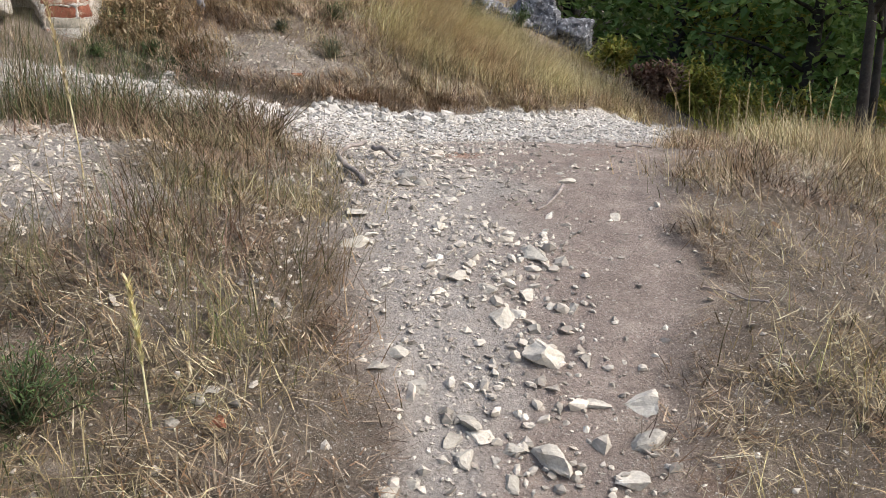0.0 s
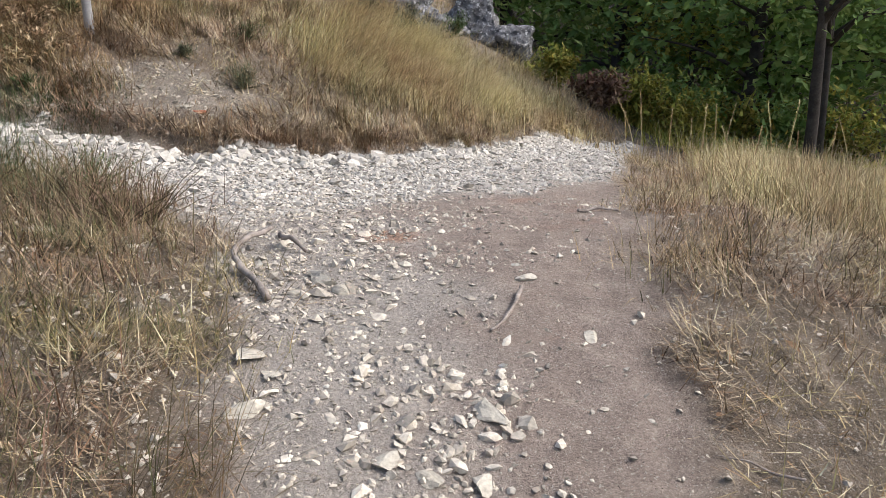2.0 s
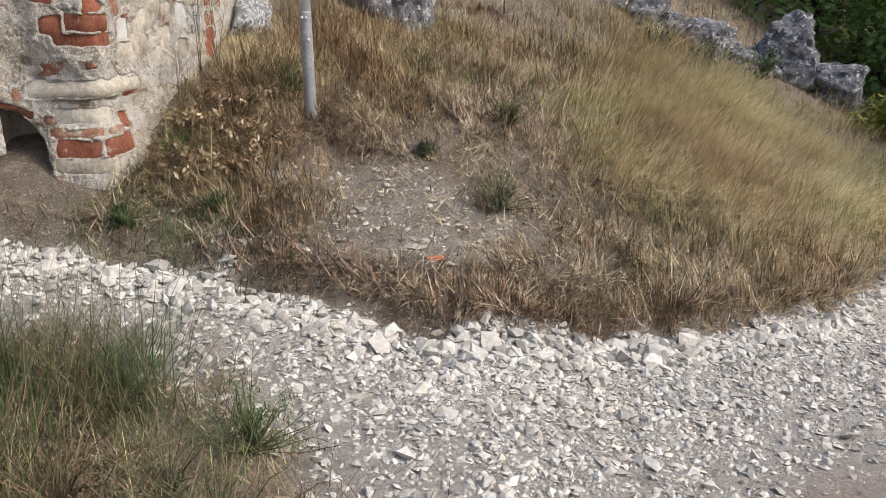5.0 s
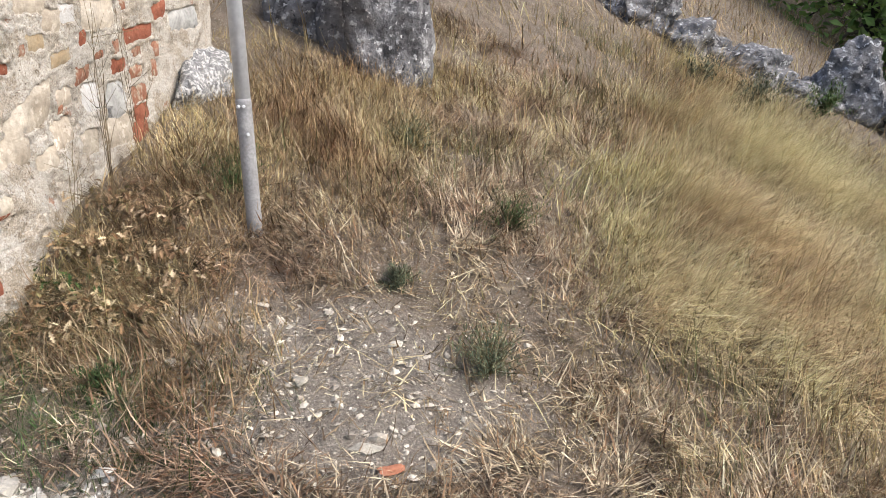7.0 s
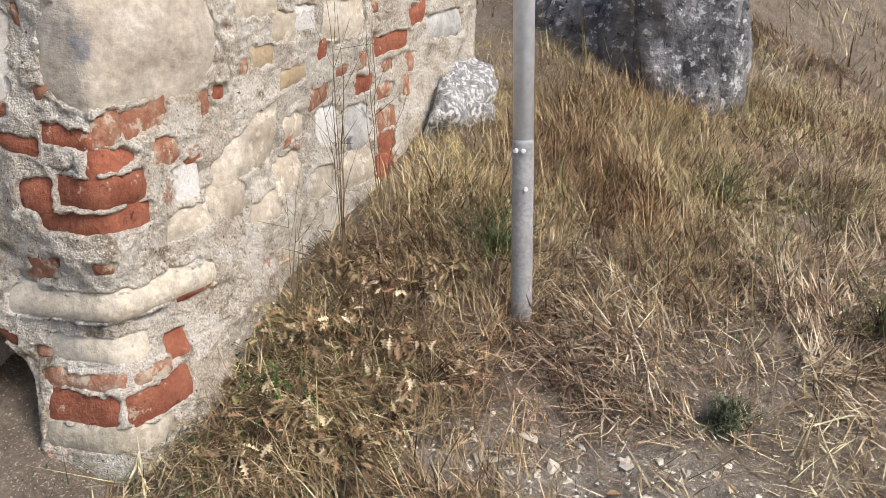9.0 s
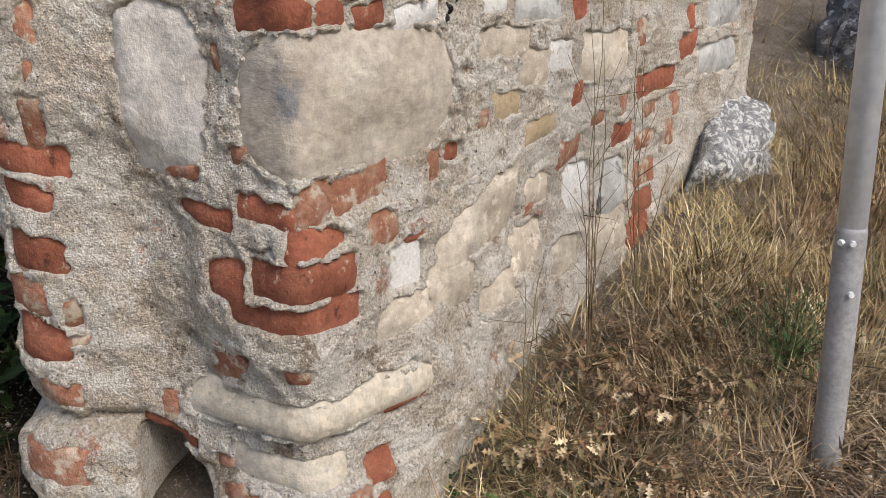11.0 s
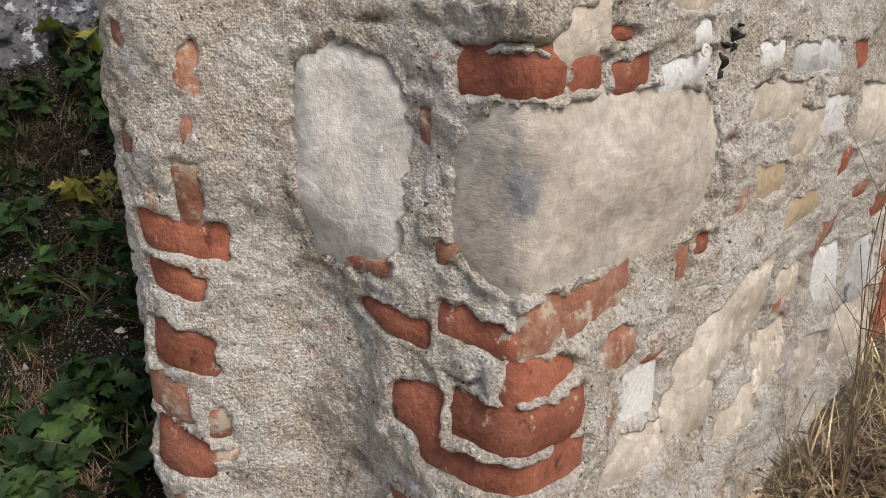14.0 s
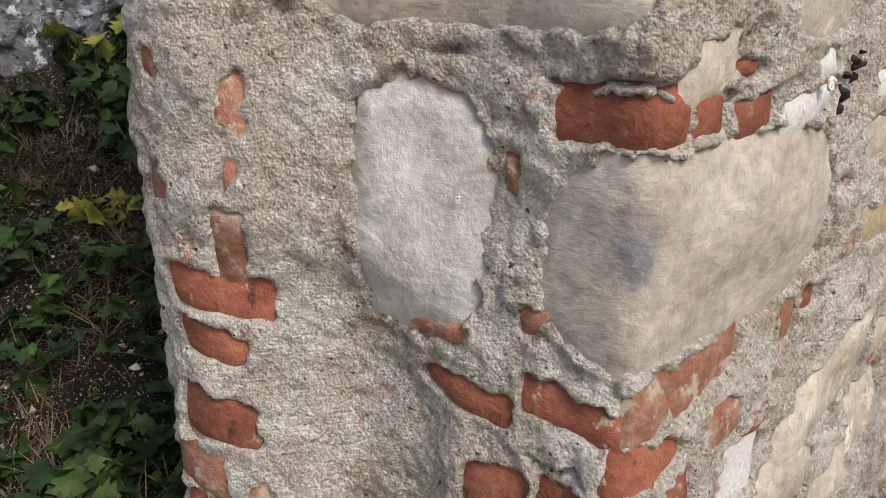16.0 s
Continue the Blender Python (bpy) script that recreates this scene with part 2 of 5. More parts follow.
M_GREEN = plant("green_blades", [(0.035, 0.06, 0.025), (0.06, 0.10, 0.035), (0.09, 0.13, 0.05), (0.05, 0.08, 0.045)])
M_SAGE = plant("grey_green_shrub", [(0.06, 0.075, 0.05), (0.10, 0.12, 0.085), (0.15, 0.15, 0.10), (0.09, 0.10, 0.07)])
# green leaf with the shade beside the wall put into its colour
M_LEAF = plant("shade_dark_leaf", [(0.016, 0.032, 0.012), (0.025, 0.050, 0.016), (0.050, 0.086, 0.022), (0.020, 0.040, 0.016)], 0.65, sheen=0.2)
M_FOREST = plant("forest_leaf", [(0.08, 0.15, 0.035), (0.14, 0.24, 0.06), (0.22, 0.33, 0.09), (0.11, 0.19, 0.055), (0.30, 0.36, 0.11)], 0.6, sheen=0.3, scale=0.35, glow=0.3)
M_YELLOW = plant("yellowing_leaf", [(0.14, 0.18, 0.035), (0.26, 0.27, 0.06), (0.38, 0.32, 0.08), (0.18, 0.21, 0.05)], 0.65, glow=0.25)
M_THISTLE = plant("dead_thistle_leaf", [(0.101, 0.058, 0.035), (0.218, 0.140, 0.086), (0.52, 0.43, 0.32), (0.156, 0.086, 0.051), (0.265, 0.187, 0.117), (0.101, 0.101, 0.047)])
M_RUST = plant("rusty_seed_head", [(0.10, 0.06, 0.045), (0.20, 0.12, 0.09), (0.30, 0.22, 0.17), (0.16, 0.09, 0.06)])
M_STEM = plant("dark_dry_stem", [(0.07, 0.055, 0.035), (0.14, 0.11, 0.07), (0.20, 0.16, 0.10)])


def ground_material():
    m, t, b = nodes_of("earth_and_gravel_dust")
    att = {}
    for key in ("dirt", "gravel", "mould_shade", "clay"):
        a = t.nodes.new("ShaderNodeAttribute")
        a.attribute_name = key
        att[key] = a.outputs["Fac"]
    big, mid, fine = noise_node(t, 1.6), noise_node(t, 9, 6, 0.65), noise_node(t, 85, 5, 0.75)
    soil = ramp(t, mid, [(0.25, (0.13, 0.105, 0.08)), (0.55, (0.24, 0.195, 0.15)), (0.8, (0.40, 0.34, 0.275))])
    dirt = ramp(t, mid, [(0.25, (0.27, 0.22, 0.19)), (0.55, (0.385, 0.315, 0.27)), (0.8, (0.51, 0.435, 0.375))])
    dirt = mix(t, value_ramp(t, big, 0.55, 0.72), dirt, (0.36, 0.25, 0.20))
    dust = ramp(t, mid, [(0.25, (0.38, 0.34, 0.30)), (0.75, (0.54, 0.505, 0.46))])
    # leafy earth, made near-black so that the colour carries the shade there
    shaded_leafmould = ramp(t, mid, [(0.3, (0.015, 0.013, 0.009)), (0.7, (0.045, 0.037, 0.026))])
    c = mix(t, att["mould_shade"], soil, shaded_leafmould)
    c = mix(t, att["dirt"], c, dirt)
    c = mix(t, att["gravel"], c, dust)
    c = mix(t, att["clay"], c, (0.40, 0.245, 0.17))
    c = mix(t, 0.6, c, ramp(t, fine, [(0.3, (0.2, 0.2, 0.2)), (0.7, (0.8, 0.8, 0.8))]), "OVERLAY")
    c = mix(t, value_ramp(t, noise_node(t, 150, 2, 0.5), 0.62, 0.68), c, (0.54, 0.50, 0.44))
    c = mix(t, value_ramp(t, noise_node(t, 60, 3, 0.6), 0.66, 0.71), c, (0.58, 0.54, 0.48))
    c = mix(t, value_ramp(t, noise_node(t, 110, 3, 0.6), 0.66, 0.72), c, (0.09, 0.075, 0.06))
    finish(b, t, c, 0.95, 0.15)
    relief(t, b, [(mid, 1.0), (fine, 0.8), (noise_node(t, 260, 3, 0.7), 0.4)], 0.025, 1.0)
    return m


M_GROUND = ground_material()

# ---- mesh helpers ----
rng = np.random.default_rng(7)


def lattice(ix, iy, iz, seed):
    h = (ix * 374761393 + iy * 668265263 + iz * 2147483647 + seed * 1442695041) & 0xFFFFFFFF
    h = ((h ^ (h >> 13)) * 1274126177) & 0xFFFFFFFF
    return ((h ^ (h >> 16)) & 0xFFFFFF) / 0xFFFFFF * 2 - 1


def vnoise(x, y, z=0.0, seed=0):
    """Smooth value noise from -1 to 1 on arrays."""
    x, y, z = np.broadcast_arrays(np.asarray(x, float), np.asarray(y, float), np.asarray(z, float))
    ix, iy, iz = (np.floor(a).astype(np.int64) for a in (x, y, z))
    fx, fy, fz = x - ix, y - iy, z - iz
    fx, fy, fz = (a * a * (3 - 2 * a) for a in (fx, fy, fz))
    out = 0
    for dx in (0, 1):
        for dy in (0, 1):
            for dz in (0, 1):
                w = (fx if dx else 1 - fx) * (fy if dy else 1 - fy) * (fz if dz else 1 - fz)
                out = out + w * lattice(ix + dx, iy + dy, iz + dz, seed)
    return out


def fbm(x, y, z=0.0, octaves=4, seed=0):
    out, amp = 0, 1.0
    for k in range(octaves):
        out = out + amp * vnoise(np.asarray(x) * 2**k, np.asarray(y) * 2**k, np.asarray(z) * 2**k, seed + k)
        amp *= 0.5
    return out


def sstep(a, b, x):
    t = np.clip((x - a) / (b - a), 0, 1)
    return t * t * (3 - 2 * t)


def np_mesh(name, verts, faces, smooth=False):
    """A mesh from an array of places and a list of (n, k) arrays of corners."""
    me = bpy.data.meshes.new(name)
    verts = np.asarray(verts, np.float32)
    corners = np.concatenate([np.asarray(f, np.int32).ravel() for f in faces])
    totals = np.concatenate([np.full(len(f), np.asarray(f).shape[1], np.int32) for f in faces])
    starts = np.r_[0, np.cumsum(totals)[:-1]].astype(np.int32)
    me.vertices.add(len(verts)), me.loops.add(len(corners)), me.polygons.add(len(totals))
    me.vertices.foreach_set("co", verts.ravel())
    me.loops.foreach_set("vertex_index", corners)
    me.polygons.foreach_set("loop_start", starts)
    me.polygons.foreach_set("use_smooth", np.full(len(totals), smooth))
    me.update(calc_edges=True)
    me.validate()
    return me


def link(name, me, material, parent=None, label=""):
    me.materials.append(material)
    ob = new(name, me)
    if parent is not None:
        ob.parent = parent
        ob.matrix_parent_inverse = parent.matrix_basis.inverted()
    return tagged(ob, label)


def part(name, bm, material, parent, label=""):
    me = bpy.data.meshes.new(name)
    bm.to_mesh(me)
    bm.free()
    return link(name, me, material, parent, label)


def grid_faces(nu, nv, wrap=False):
    u, v = np.meshgrid(np.arange(nu - 1), np.arange(nv - 1), indexing="ij")
    a = u * nv + v
    return np.stack([a, a + nv, a + nv + 1, a + 1], -1).reshape(-1, 4)


def tube(path, radii, sides=7, wobble=0.0, seed=0):
    """Places and faces of a round bar along a path."""
    path, radii = np.asarray(path, float), np.asarray(radii, float)
    d = np.gradient(path, axis=0)
    d /= np.linalg.norm(d, axis=1, keepdims=True) + 1e-9
    ref = np.where(np.abs(d[:, 2:3]) > 0.9, [[1.0, 0, 0]], [[0, 0, 1.0]])
    a = np.cross(d, ref)
    a /= np.linalg.norm(a, axis=1, keepdims=True)
    b = np.cross(d, a)
    ang = np.linspace(0, 2 * np.pi, sides, endpoint=False)
    r = radii[:, None] * (1 + wobble * vnoise(np.arange(len(path))[:, None] * 0.9, ang[None] * 1.3, 0, seed))
    v = path[:, None] + r[..., None] * (np.cos(ang)[None, :, None] * a[:, None] + np.sin(ang)[None, :, None] * b[:, None])
    n = len(path)
    i, j = np.meshgrid(np.arange(n - 1), np.arange(sides), indexing="ij")
    q = np.stack([i * sides + j, i * sides + (j + 1) % sides, (i + 1) * sides + (j + 1) % sides, (i + 1) * sides + j], -1).reshape(-1, 4)
    caps = np.array([list(range(sides))[::-1], [(n - 1) * sides + k for k in range(sides)]])
    return v.reshape(-1, 3), [q, caps]


def joined(pieces):
    """Several (places, faces) as one."""
    vs, by, base = [], {}, 0
    for v, fs in pieces:
        vs.append(v)
        for f in fs:
            f = np.asarray(f)
            if len(f):
                by.setdefault(f.shape[1], []).append(f + base)
        base += len(v)
    return np.concatenate(vs), [np.concatenate(f) for f in by.values()]


# ---- the lie of the land ----
# Heights in metres every 1.5 m: rows go away from the start (y 0 to 15), columns from x -6 to 6.
LAND = (
    (0.80, 0.57, 0.28, -0.01, -0.22, -0.35, -0.37, -0.45, -0.60),
    (1.00, 0.88, 0.83, 0.66, 0.15, -0.01, 0.01, -0.09, -0.25),
    (1.37, 1.09, 1.05, 1.10, 0.63, 0.59, 0.41, 0.19, 0.01),
    (2.03, 1.30, 0.76, 0.80, 0.78, 0.82, 0.53, 0.26, 0.10),
    (2.76, 1.87, 0.94, 0.66, 0.45, 0.41, 0.35, 0.20, 0.03),
    (3.05, 2.36, 1.65, 1.37, 0.80, 0.29, 0.17, 0.03, -0.18),
    (3.10, 2.51, 1.91, 1.47, 1.05, 0.33, -0.07, -0.22, -0.48),
    (3.37, 2.80, 2.18, 1.53, 1.08, 0.15, -0.28, -0.36, -0.75),
    (3.81, 3.25, 2.61, 1.82, 1.09, 0.34, -0.16, -0.49, -0.95),
    (4.27, 3.75, 3.07, 2.14, 1.34, 0.84, 0.12, -0.65, -1.12),
    (4.69, 4.20, 3.52, 2.56, 1.76, 1.23, 0.31, -0.66, -1.11),
)
# Edges of the white gravel track (x, far y, near y) and of the trodden earth (y, its two sides in x).
TRACK = ((-4.5, 5.2, 4.7), (-3.2, 5.75, 5.15), (-2.5, 6.0, 5.45), (-2.1, 6.05, 5.6), (-1.64, 6.06, 5.35), (-1.2, 6.05, 5.0), (-0.9, 6.08, 4.5),
         (-0.5, 6.2, 4.4), (0.0, 6.5, 4.95), (0.4, 6.8, 5.45), (0.8, 7.25, 5.7), (1.1, 7.8, 6.1), (1.5, 8.8, 6.6), (1.86, 9.5, 7.2),
         (2.2, 10.1, 8.25), (2.8, 11.1, 10.4), (3.4, 11.6, 11.5))
TRODDEN = ((-6.0, -0.6, 0.5), (0.5, -0.3, 0.45), (2.05, -0.12, 0.62), (2.5, -0.24, 0.76), (2.95, -0.34, 0.90), (3.5, -0.44, 0.97), (4.4, -0.62, 1.18),
           (6.0, -0.8, 1.62), (7.8, 0.9, 2.0), (9.5, 1.8, 2.6), (11.5, 2.9, 3.6))


def spline(t):
    t = np.abs(t)
    return np.where(t < 1, 2 / 3 - t * t + t**3 / 2, np.where(t < 2, (2 - t) ** 3 / 6, 0))


def track_edges(x):
    a = np.array(TRACK)
    return np.interp(x, a[:, 0], a[:, 1]), np.interp(x, a[:, 0], a[:, 2])


def wobble(x, y, f=5.0, amp=0.07, seed=3):
    return amp * fbm(np.asarray(x) * f, np.asarray(y) * f, 0, 3, seed)


def gravel_at(x, y, soft=0.10):
    """1 on the white gravel, 0 off it."""
    far, near = track_edges(x)
    w = wobble(x, y)
    inside = sstep(-soft, soft, far - y + w) * sstep(-soft * 2.2, soft * 2.2, y - near + w * 1.5) * sstep(3.6, 3.2, x)
    return inside * sstep(-4.6, -4.0, x)


def rubble_at(x, y):
    """The stony strip behind the tussocks."""
    ax, ay, bx, by = -2.5, 4.9, -1.45, 2.9
    t = np.clip(((x - ax) * (bx - ax) + (y - ay) * (by - ay)) / ((bx - ax) ** 2 + (by - ay) ** 2), 0, 1)
    d = np.hypot(x - ax - t * (bx - ax), y - ay - t * (by - ay))
    return sstep(0.55, 0.25, d + wobble(x, y, 4, 0.12))


def trodden_at(x, y, soft=0.10):
    a = np.array(TRODDEN)
    lo, hi = np.interp(y, a[:, 0], a[:, 1]), np.interp(y, a[:, 0], a[:, 2])
    w = wobble(x, y, 4, 0.08, 9)
    return sstep(-soft, soft, x - lo + w) * sstep(-soft, soft, hi - x + w) * sstep(11.5, 10.0, y) * sstep(0.05, -0.10, y - track_edges(x)[0] + wobble(x, y))


def dusty_at(x, y):
    """The pale stony half of the trodden earth."""
    a = np.array(TRODDEN)
    lo, hi = np.interp(y, a[:, 0], a[:, 1]), np.interp(y, a[:, 0], a[:, 2])
    return trodden_at(x, y) * sstep(0.62, 0.30, (x - lo) / (hi - lo) + wobble(x, y, 2.5, 0.16, 33)) * sstep(5.5, 4.0, y)


def bare_at(x, y):
    """The stony bare patch on the bank."""
    d = np.hypot((x + 1.50) / 0.85, (y - 6.70 - 0.1 * (x + 1.45)) / 0.50) + wobble(x, y, 3, 0.25, 21)
    return sstep(1.1, 0.6, d)


def height(x, y):
    x, y = np.asarray(x, float), np.asarray(y, float)
    u, v = np.clip(x, -6, 6), np.clip(y, 0, 15)
    bx = [spline((u + 6) / 1.5 - i) for i in range(9)]
    by = [spline(v / 1.5 - j) for j in range(11)]
    sx, sy = sum(bx), sum(by)
    z = sum(LAND[j][i] * bx[i] * by[j] for j in range(11) for i in range(9)) / (sx * sy)
    # beyond the place: up the hill to the far side and the left, gently down behind and to the right
    z = z + 0.32 * np.clip(-6 - x, 0, 40) + 0.10 * np.clip(y - 15, 0, 60) * sstep(9, -2, x) - 0.12 * np.clip(-y, 0, 20)
    z = z - 0.08 * np.clip(x - 6, 0, 16) + 0.25 * np.clip(x - 24, 0, 80) + 0.30 * np.clip(y - 24, 0, 80)
    far, near = track_edges(x)
    z = z + 0.06 * sstep(0.0, 0.16, y - far + wobble(x, y)) * sstep(-4.5, -3, x) * sstep(3.4, 2.6, x) * sstep(2.5, 0.5, y - far)
    rough = 1 - 0.7 * np.maximum(gravel_at(x, y), trodden_at(x, y))
    return z + rough * (0.035 * fbm(x * 1.7, y * 1.7, 0, 2, 40)) + 0.010 * fbm(x * 7, y * 7, 0, 3, 50)


def spread(dense_lo, dense_hi, step, reach_lo, reach_hi):
    mid = np.arange(dense_lo, dense_hi + 1e-6, step)
    hi, lo, d = [], [], step
    while (hi[-1] if hi else dense_hi) < reach_hi:
        d *= 1.22
        hi.append((hi[-1] if hi else dense_hi) + d)
    d = step
    while (lo[-1] if lo else dense_lo) > reach_lo:
        d *= 1.22
        lo.append((lo[-1] if lo else dense_lo) - d)
    return np.r_[lo[::-1], mid, hi]


gx, gy = spread(-5.0, 4.0, 0.04, -180, 180), spread(1.0, 11.0, 0.04, -120, 220)
GX, GY = np.meshgrid(gx, gy, indexing="ij")
GZ = height(GX, GY)
ground_mesh = np_mesh("ground", np.stack([GX, GY, GZ], -1).reshape(-1, 3), [grid_faces(len(gx), len(gy))], True)
# the last mask paints shade under the wood and left of the wall
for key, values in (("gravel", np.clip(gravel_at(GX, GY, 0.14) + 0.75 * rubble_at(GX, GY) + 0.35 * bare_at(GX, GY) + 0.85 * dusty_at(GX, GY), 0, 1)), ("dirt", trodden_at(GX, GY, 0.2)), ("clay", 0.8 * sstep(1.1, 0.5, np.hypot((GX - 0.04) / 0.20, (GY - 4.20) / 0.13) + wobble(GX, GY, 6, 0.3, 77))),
                    ("mould_shade", np.maximum(sstep(9, 14, GY) * sstep(1.5, 4, GX), sstep(-3.0, -3.5, GX) * sstep(4.8, 5.6, GY) * sstep(10, 8, GY)))):
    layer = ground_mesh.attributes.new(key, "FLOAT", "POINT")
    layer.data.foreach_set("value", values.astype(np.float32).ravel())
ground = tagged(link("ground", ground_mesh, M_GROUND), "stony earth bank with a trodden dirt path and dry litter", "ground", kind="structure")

# ---- the ruined wall ----
# Its outer face in plan, from behind the pier round the corner to the broken end.
PLAN = ((-3.62, 6.45), (-3.235, 6.075), (-3.13, 6.105), (-3.02, 6.26), (-2.88, 6.335), (-2.64, 6.405), (-2.655, 6.75), (-2.80, 7.8), (-2.93, 8.45), (-3.0, 8.95))
PLAN_S = np.r_[0, np.cumsum(np.hypot(*np.diff(np.array(PLAN), axis=0).T))]
LONG = PLAN_S[-1]
_s = np.linspace(-0.2, LONG + 0.2, 900)
_xy = np.stack([np.interp(_s, PLAN_S, np.array(PLAN)[:, k]) for k in (0, 1)], -1)
_k = np.exp(-0.5 * (np.arange(-24, 25) * (_s[1] - _s[0]) / 0.028) ** 2)
_pad = np.pad(_xy, ((24, 24), (0, 0)), "edge")
_xy = np.stack([np.convolve(_pad[:, k], _k / _k.sum(), "valid") for k in (0, 1)], -1)
_d = np.gradient(_xy, axis=0)
_d /= np.linalg.norm(_d, axis=1, keepdims=True) + 1e-9

# Pieces in the face: along the wall, height of the middle, width, height.
PIER_BRICKS = ((0.664, 2.148, 0.160, 0.060, 0.16), (0.646, 2.074, 0.112, 0.052, 0.28, 0.16, -0.35), (0.648, 1.954, 0.130, 0.076, 0.23, 0.14, -0.1), (0.615, 1.765, 0.145, 0.088, 0.18, 0.14, -0.15))
PIER_FADED = ((0.600, 1.865, 0.119, 0.080, 0.18), (0.702, 2.407, 0.034, 0.064, 0.0, 0.2, 0.3), (0.693, 2.217, 0.036, 0.103), (0.700, 2.313, 0.014, 0.045), (0.703, 1.826, 0.027, 0.063),
              (0.707, 1.759, 0.056, 0.022, -0.14), (0.635, 1.640, 0.130, 0.066, 0.10), (0.628, 1.494, 0.146, 0.085, 0.08), (0.59, 2.30, 0.04, 0.05), (0.60, 2.45, 0.03, 0.05))
CORNER_BRICKS = ((1.218, 2.413, 0.190, 0.054, 0.0, 0.1), (1.357, 2.416, 0.080, 0.044, 0.05), (1.455, 2.406, 0.080, 0.046, -0.25, 0.2), (1.436, 2.463, 0.052, 0.018, -0.1), (1.013, 2.040, 0.140, 0.034, 0.16, 0.3, 0.35),
                 (1.171, 2.056, 0.142, 0.040, 0.10, 0.25), (1.070, 1.916, 0.104, 0.084, 0.0, 0.2, 0.2), (1.262, 1.926, 0.254, 0.074, 0.04, 0.08), (1.290, 2.001, 0.150, 0.050, 0.05, 0.3, -0.4),
                 (1.233, 1.856, 0.315, 0.055, 0.03, 0.14, 0.12), (1.709, 2.109, 0.050, 0.038, -0.05, 0.4), (1.570, 1.948, 0.075, 0.020, -0.15, 0.3), (1.505, 1.602, 0.112, 0.036, 0.0), (1.418, 1.479, 0.078, 0.066), (0.880, 1.545, 0.125, 0.035, 0.35))
LOW_BRICKS = ((1.140, 1.374, 0.190, 0.080, 0.05), (1.332, 1.376, 0.185, 0.080, -0.05))
CORNER_FADED = ((0.964, 2.120, 0.093, 0.022), (1.288, 2.074, 0.094, 0.066, -0.1), (1.420, 2.082, 0.150, 0.064, -0.15), (1.476, 1.990, 0.080, 0.056, 0.0), (1.655, 2.090, 0.040, 0.066),
                (1.065, 2.333, 0.013, 0.050, 0.3), (1.105, 2.158, 0.032, 0.031), (1.042, 1.723, 0.090, 0.052, 0.1), (1.230, 1.743, 0.040, 0.026), (0.880, 1.610, 0.033, 0.085), (1.011, 1.497, 0.041, 0.022),
                (1.048, 1.450, 0.069, 0.036), (1.140, 1.440, 0.219, 0.036), (1.32, 1.445, 0.12, 0.034))
FACE_BRICKS = ((2.789, 2.165, 0.330, 0.066, -0.04, 0.14), (2.536, 2.037, 0.160, 0.064), (2.719, 1.797, 0.175, 0.074), (2.675, 1.711, 0.170, 0.095), (2.237, 2.183, 0.055, 0.048), (3.058, 2.265, 0.190, 0.080, -0.1),
               (3.072, 2.351, 0.118, 0.078), (2.215, 2.400, 0.090, 0.055, -0.2))
FACE_FADED = ((2.508, 2.123, 0.080, 0.060), (2.740, 2.083, 0.130, 0.042), (2.975, 2.074, 0.065, 0.075), (2.720, 1.988, 0.135, 0.052), (2.918, 1.984, 0.061, 0.085), (2.734, 1.880, 0.175, 0.085),
              (2.215, 2.032, 0.150, 0.062, -0.15), (2.357, 2.102, 0.059, 0.032), (1.820, 2.171, 0.035, 0.040), (2.023, 1.919, 0.030, 0.036), (2.62, 2.32, 0.04, 0.08))
STONES = ((1.406, 2.252, 0.585, 0.256, 0.0, 0.42), (1.03, 2.61, 0.46, 0.20, 0.0, 0.42), (1.352, 2.474, 0.104, 0.066, 0.0, 0.45), (1.796, 1.930, 0.300, 0.125, -0.32, 0.25, 0.3), (1.692, 1.811, 0.150, 0.095, 0.1, 0.35),
          (2.009, 1.819, 0.150, 0.105, -0.1, 0.35), (2.204, 1.745, 0.140, 0.10), (2.457, 1.749, 0.250, 0.125), (1.888, 2.332, 0.190, 0.056), (2.379, 2.275, 0.300, 0.120), (1.53, 1.79, 0.17, 0.06, -0.1),
          (1.59, 2.54, 0.16, 0.08), (1.86, 1.74, 0.14, 0.07), (2.05, 1.96, 0.12, 0.07), (2.02, 2.27, 0.12, 0.08))
LEDGES = ((1.255, 1.634, 0.640, 0.066, 0.0, 0.3), (1.185, 1.520, 0.300, 0.062, 0.0, 0.3), (1.190, 1.297, 0.300, 0.062, 0.0, 0.3))
OCHRE_STONES = ((1.904, 2.193, 0.106, 0.070), (2.050, 2.121, 0.140, 0.055, -0.2))
WHITES = ((1.549, 1.892, 0.092, 0.092, 0.0, 0.12), (2.281, 1.927, 0.130, 0.120, 0.0, 0.2), (1.592, 2.408, 0.150, 0.036, -0.1), (1.860, 2.418, 0.095, 0.036), (2.124, 2.288, 0.120, 0.068), (1.62, 2.46, 0.06, 0.03))
PALE_STONES = ((2.490, 1.885, 0.190, 0.165, 0.0, 0.3), (2.030, 2.405, 0.180, 0.050), (3.36, 2.20, 0.40, 0.11), (3.40, 2.38, 0.36, 0.14))
SLABS = ((0.950, 2.278, 0.165, 0.315, 0.0, 0.42, -0.1),)


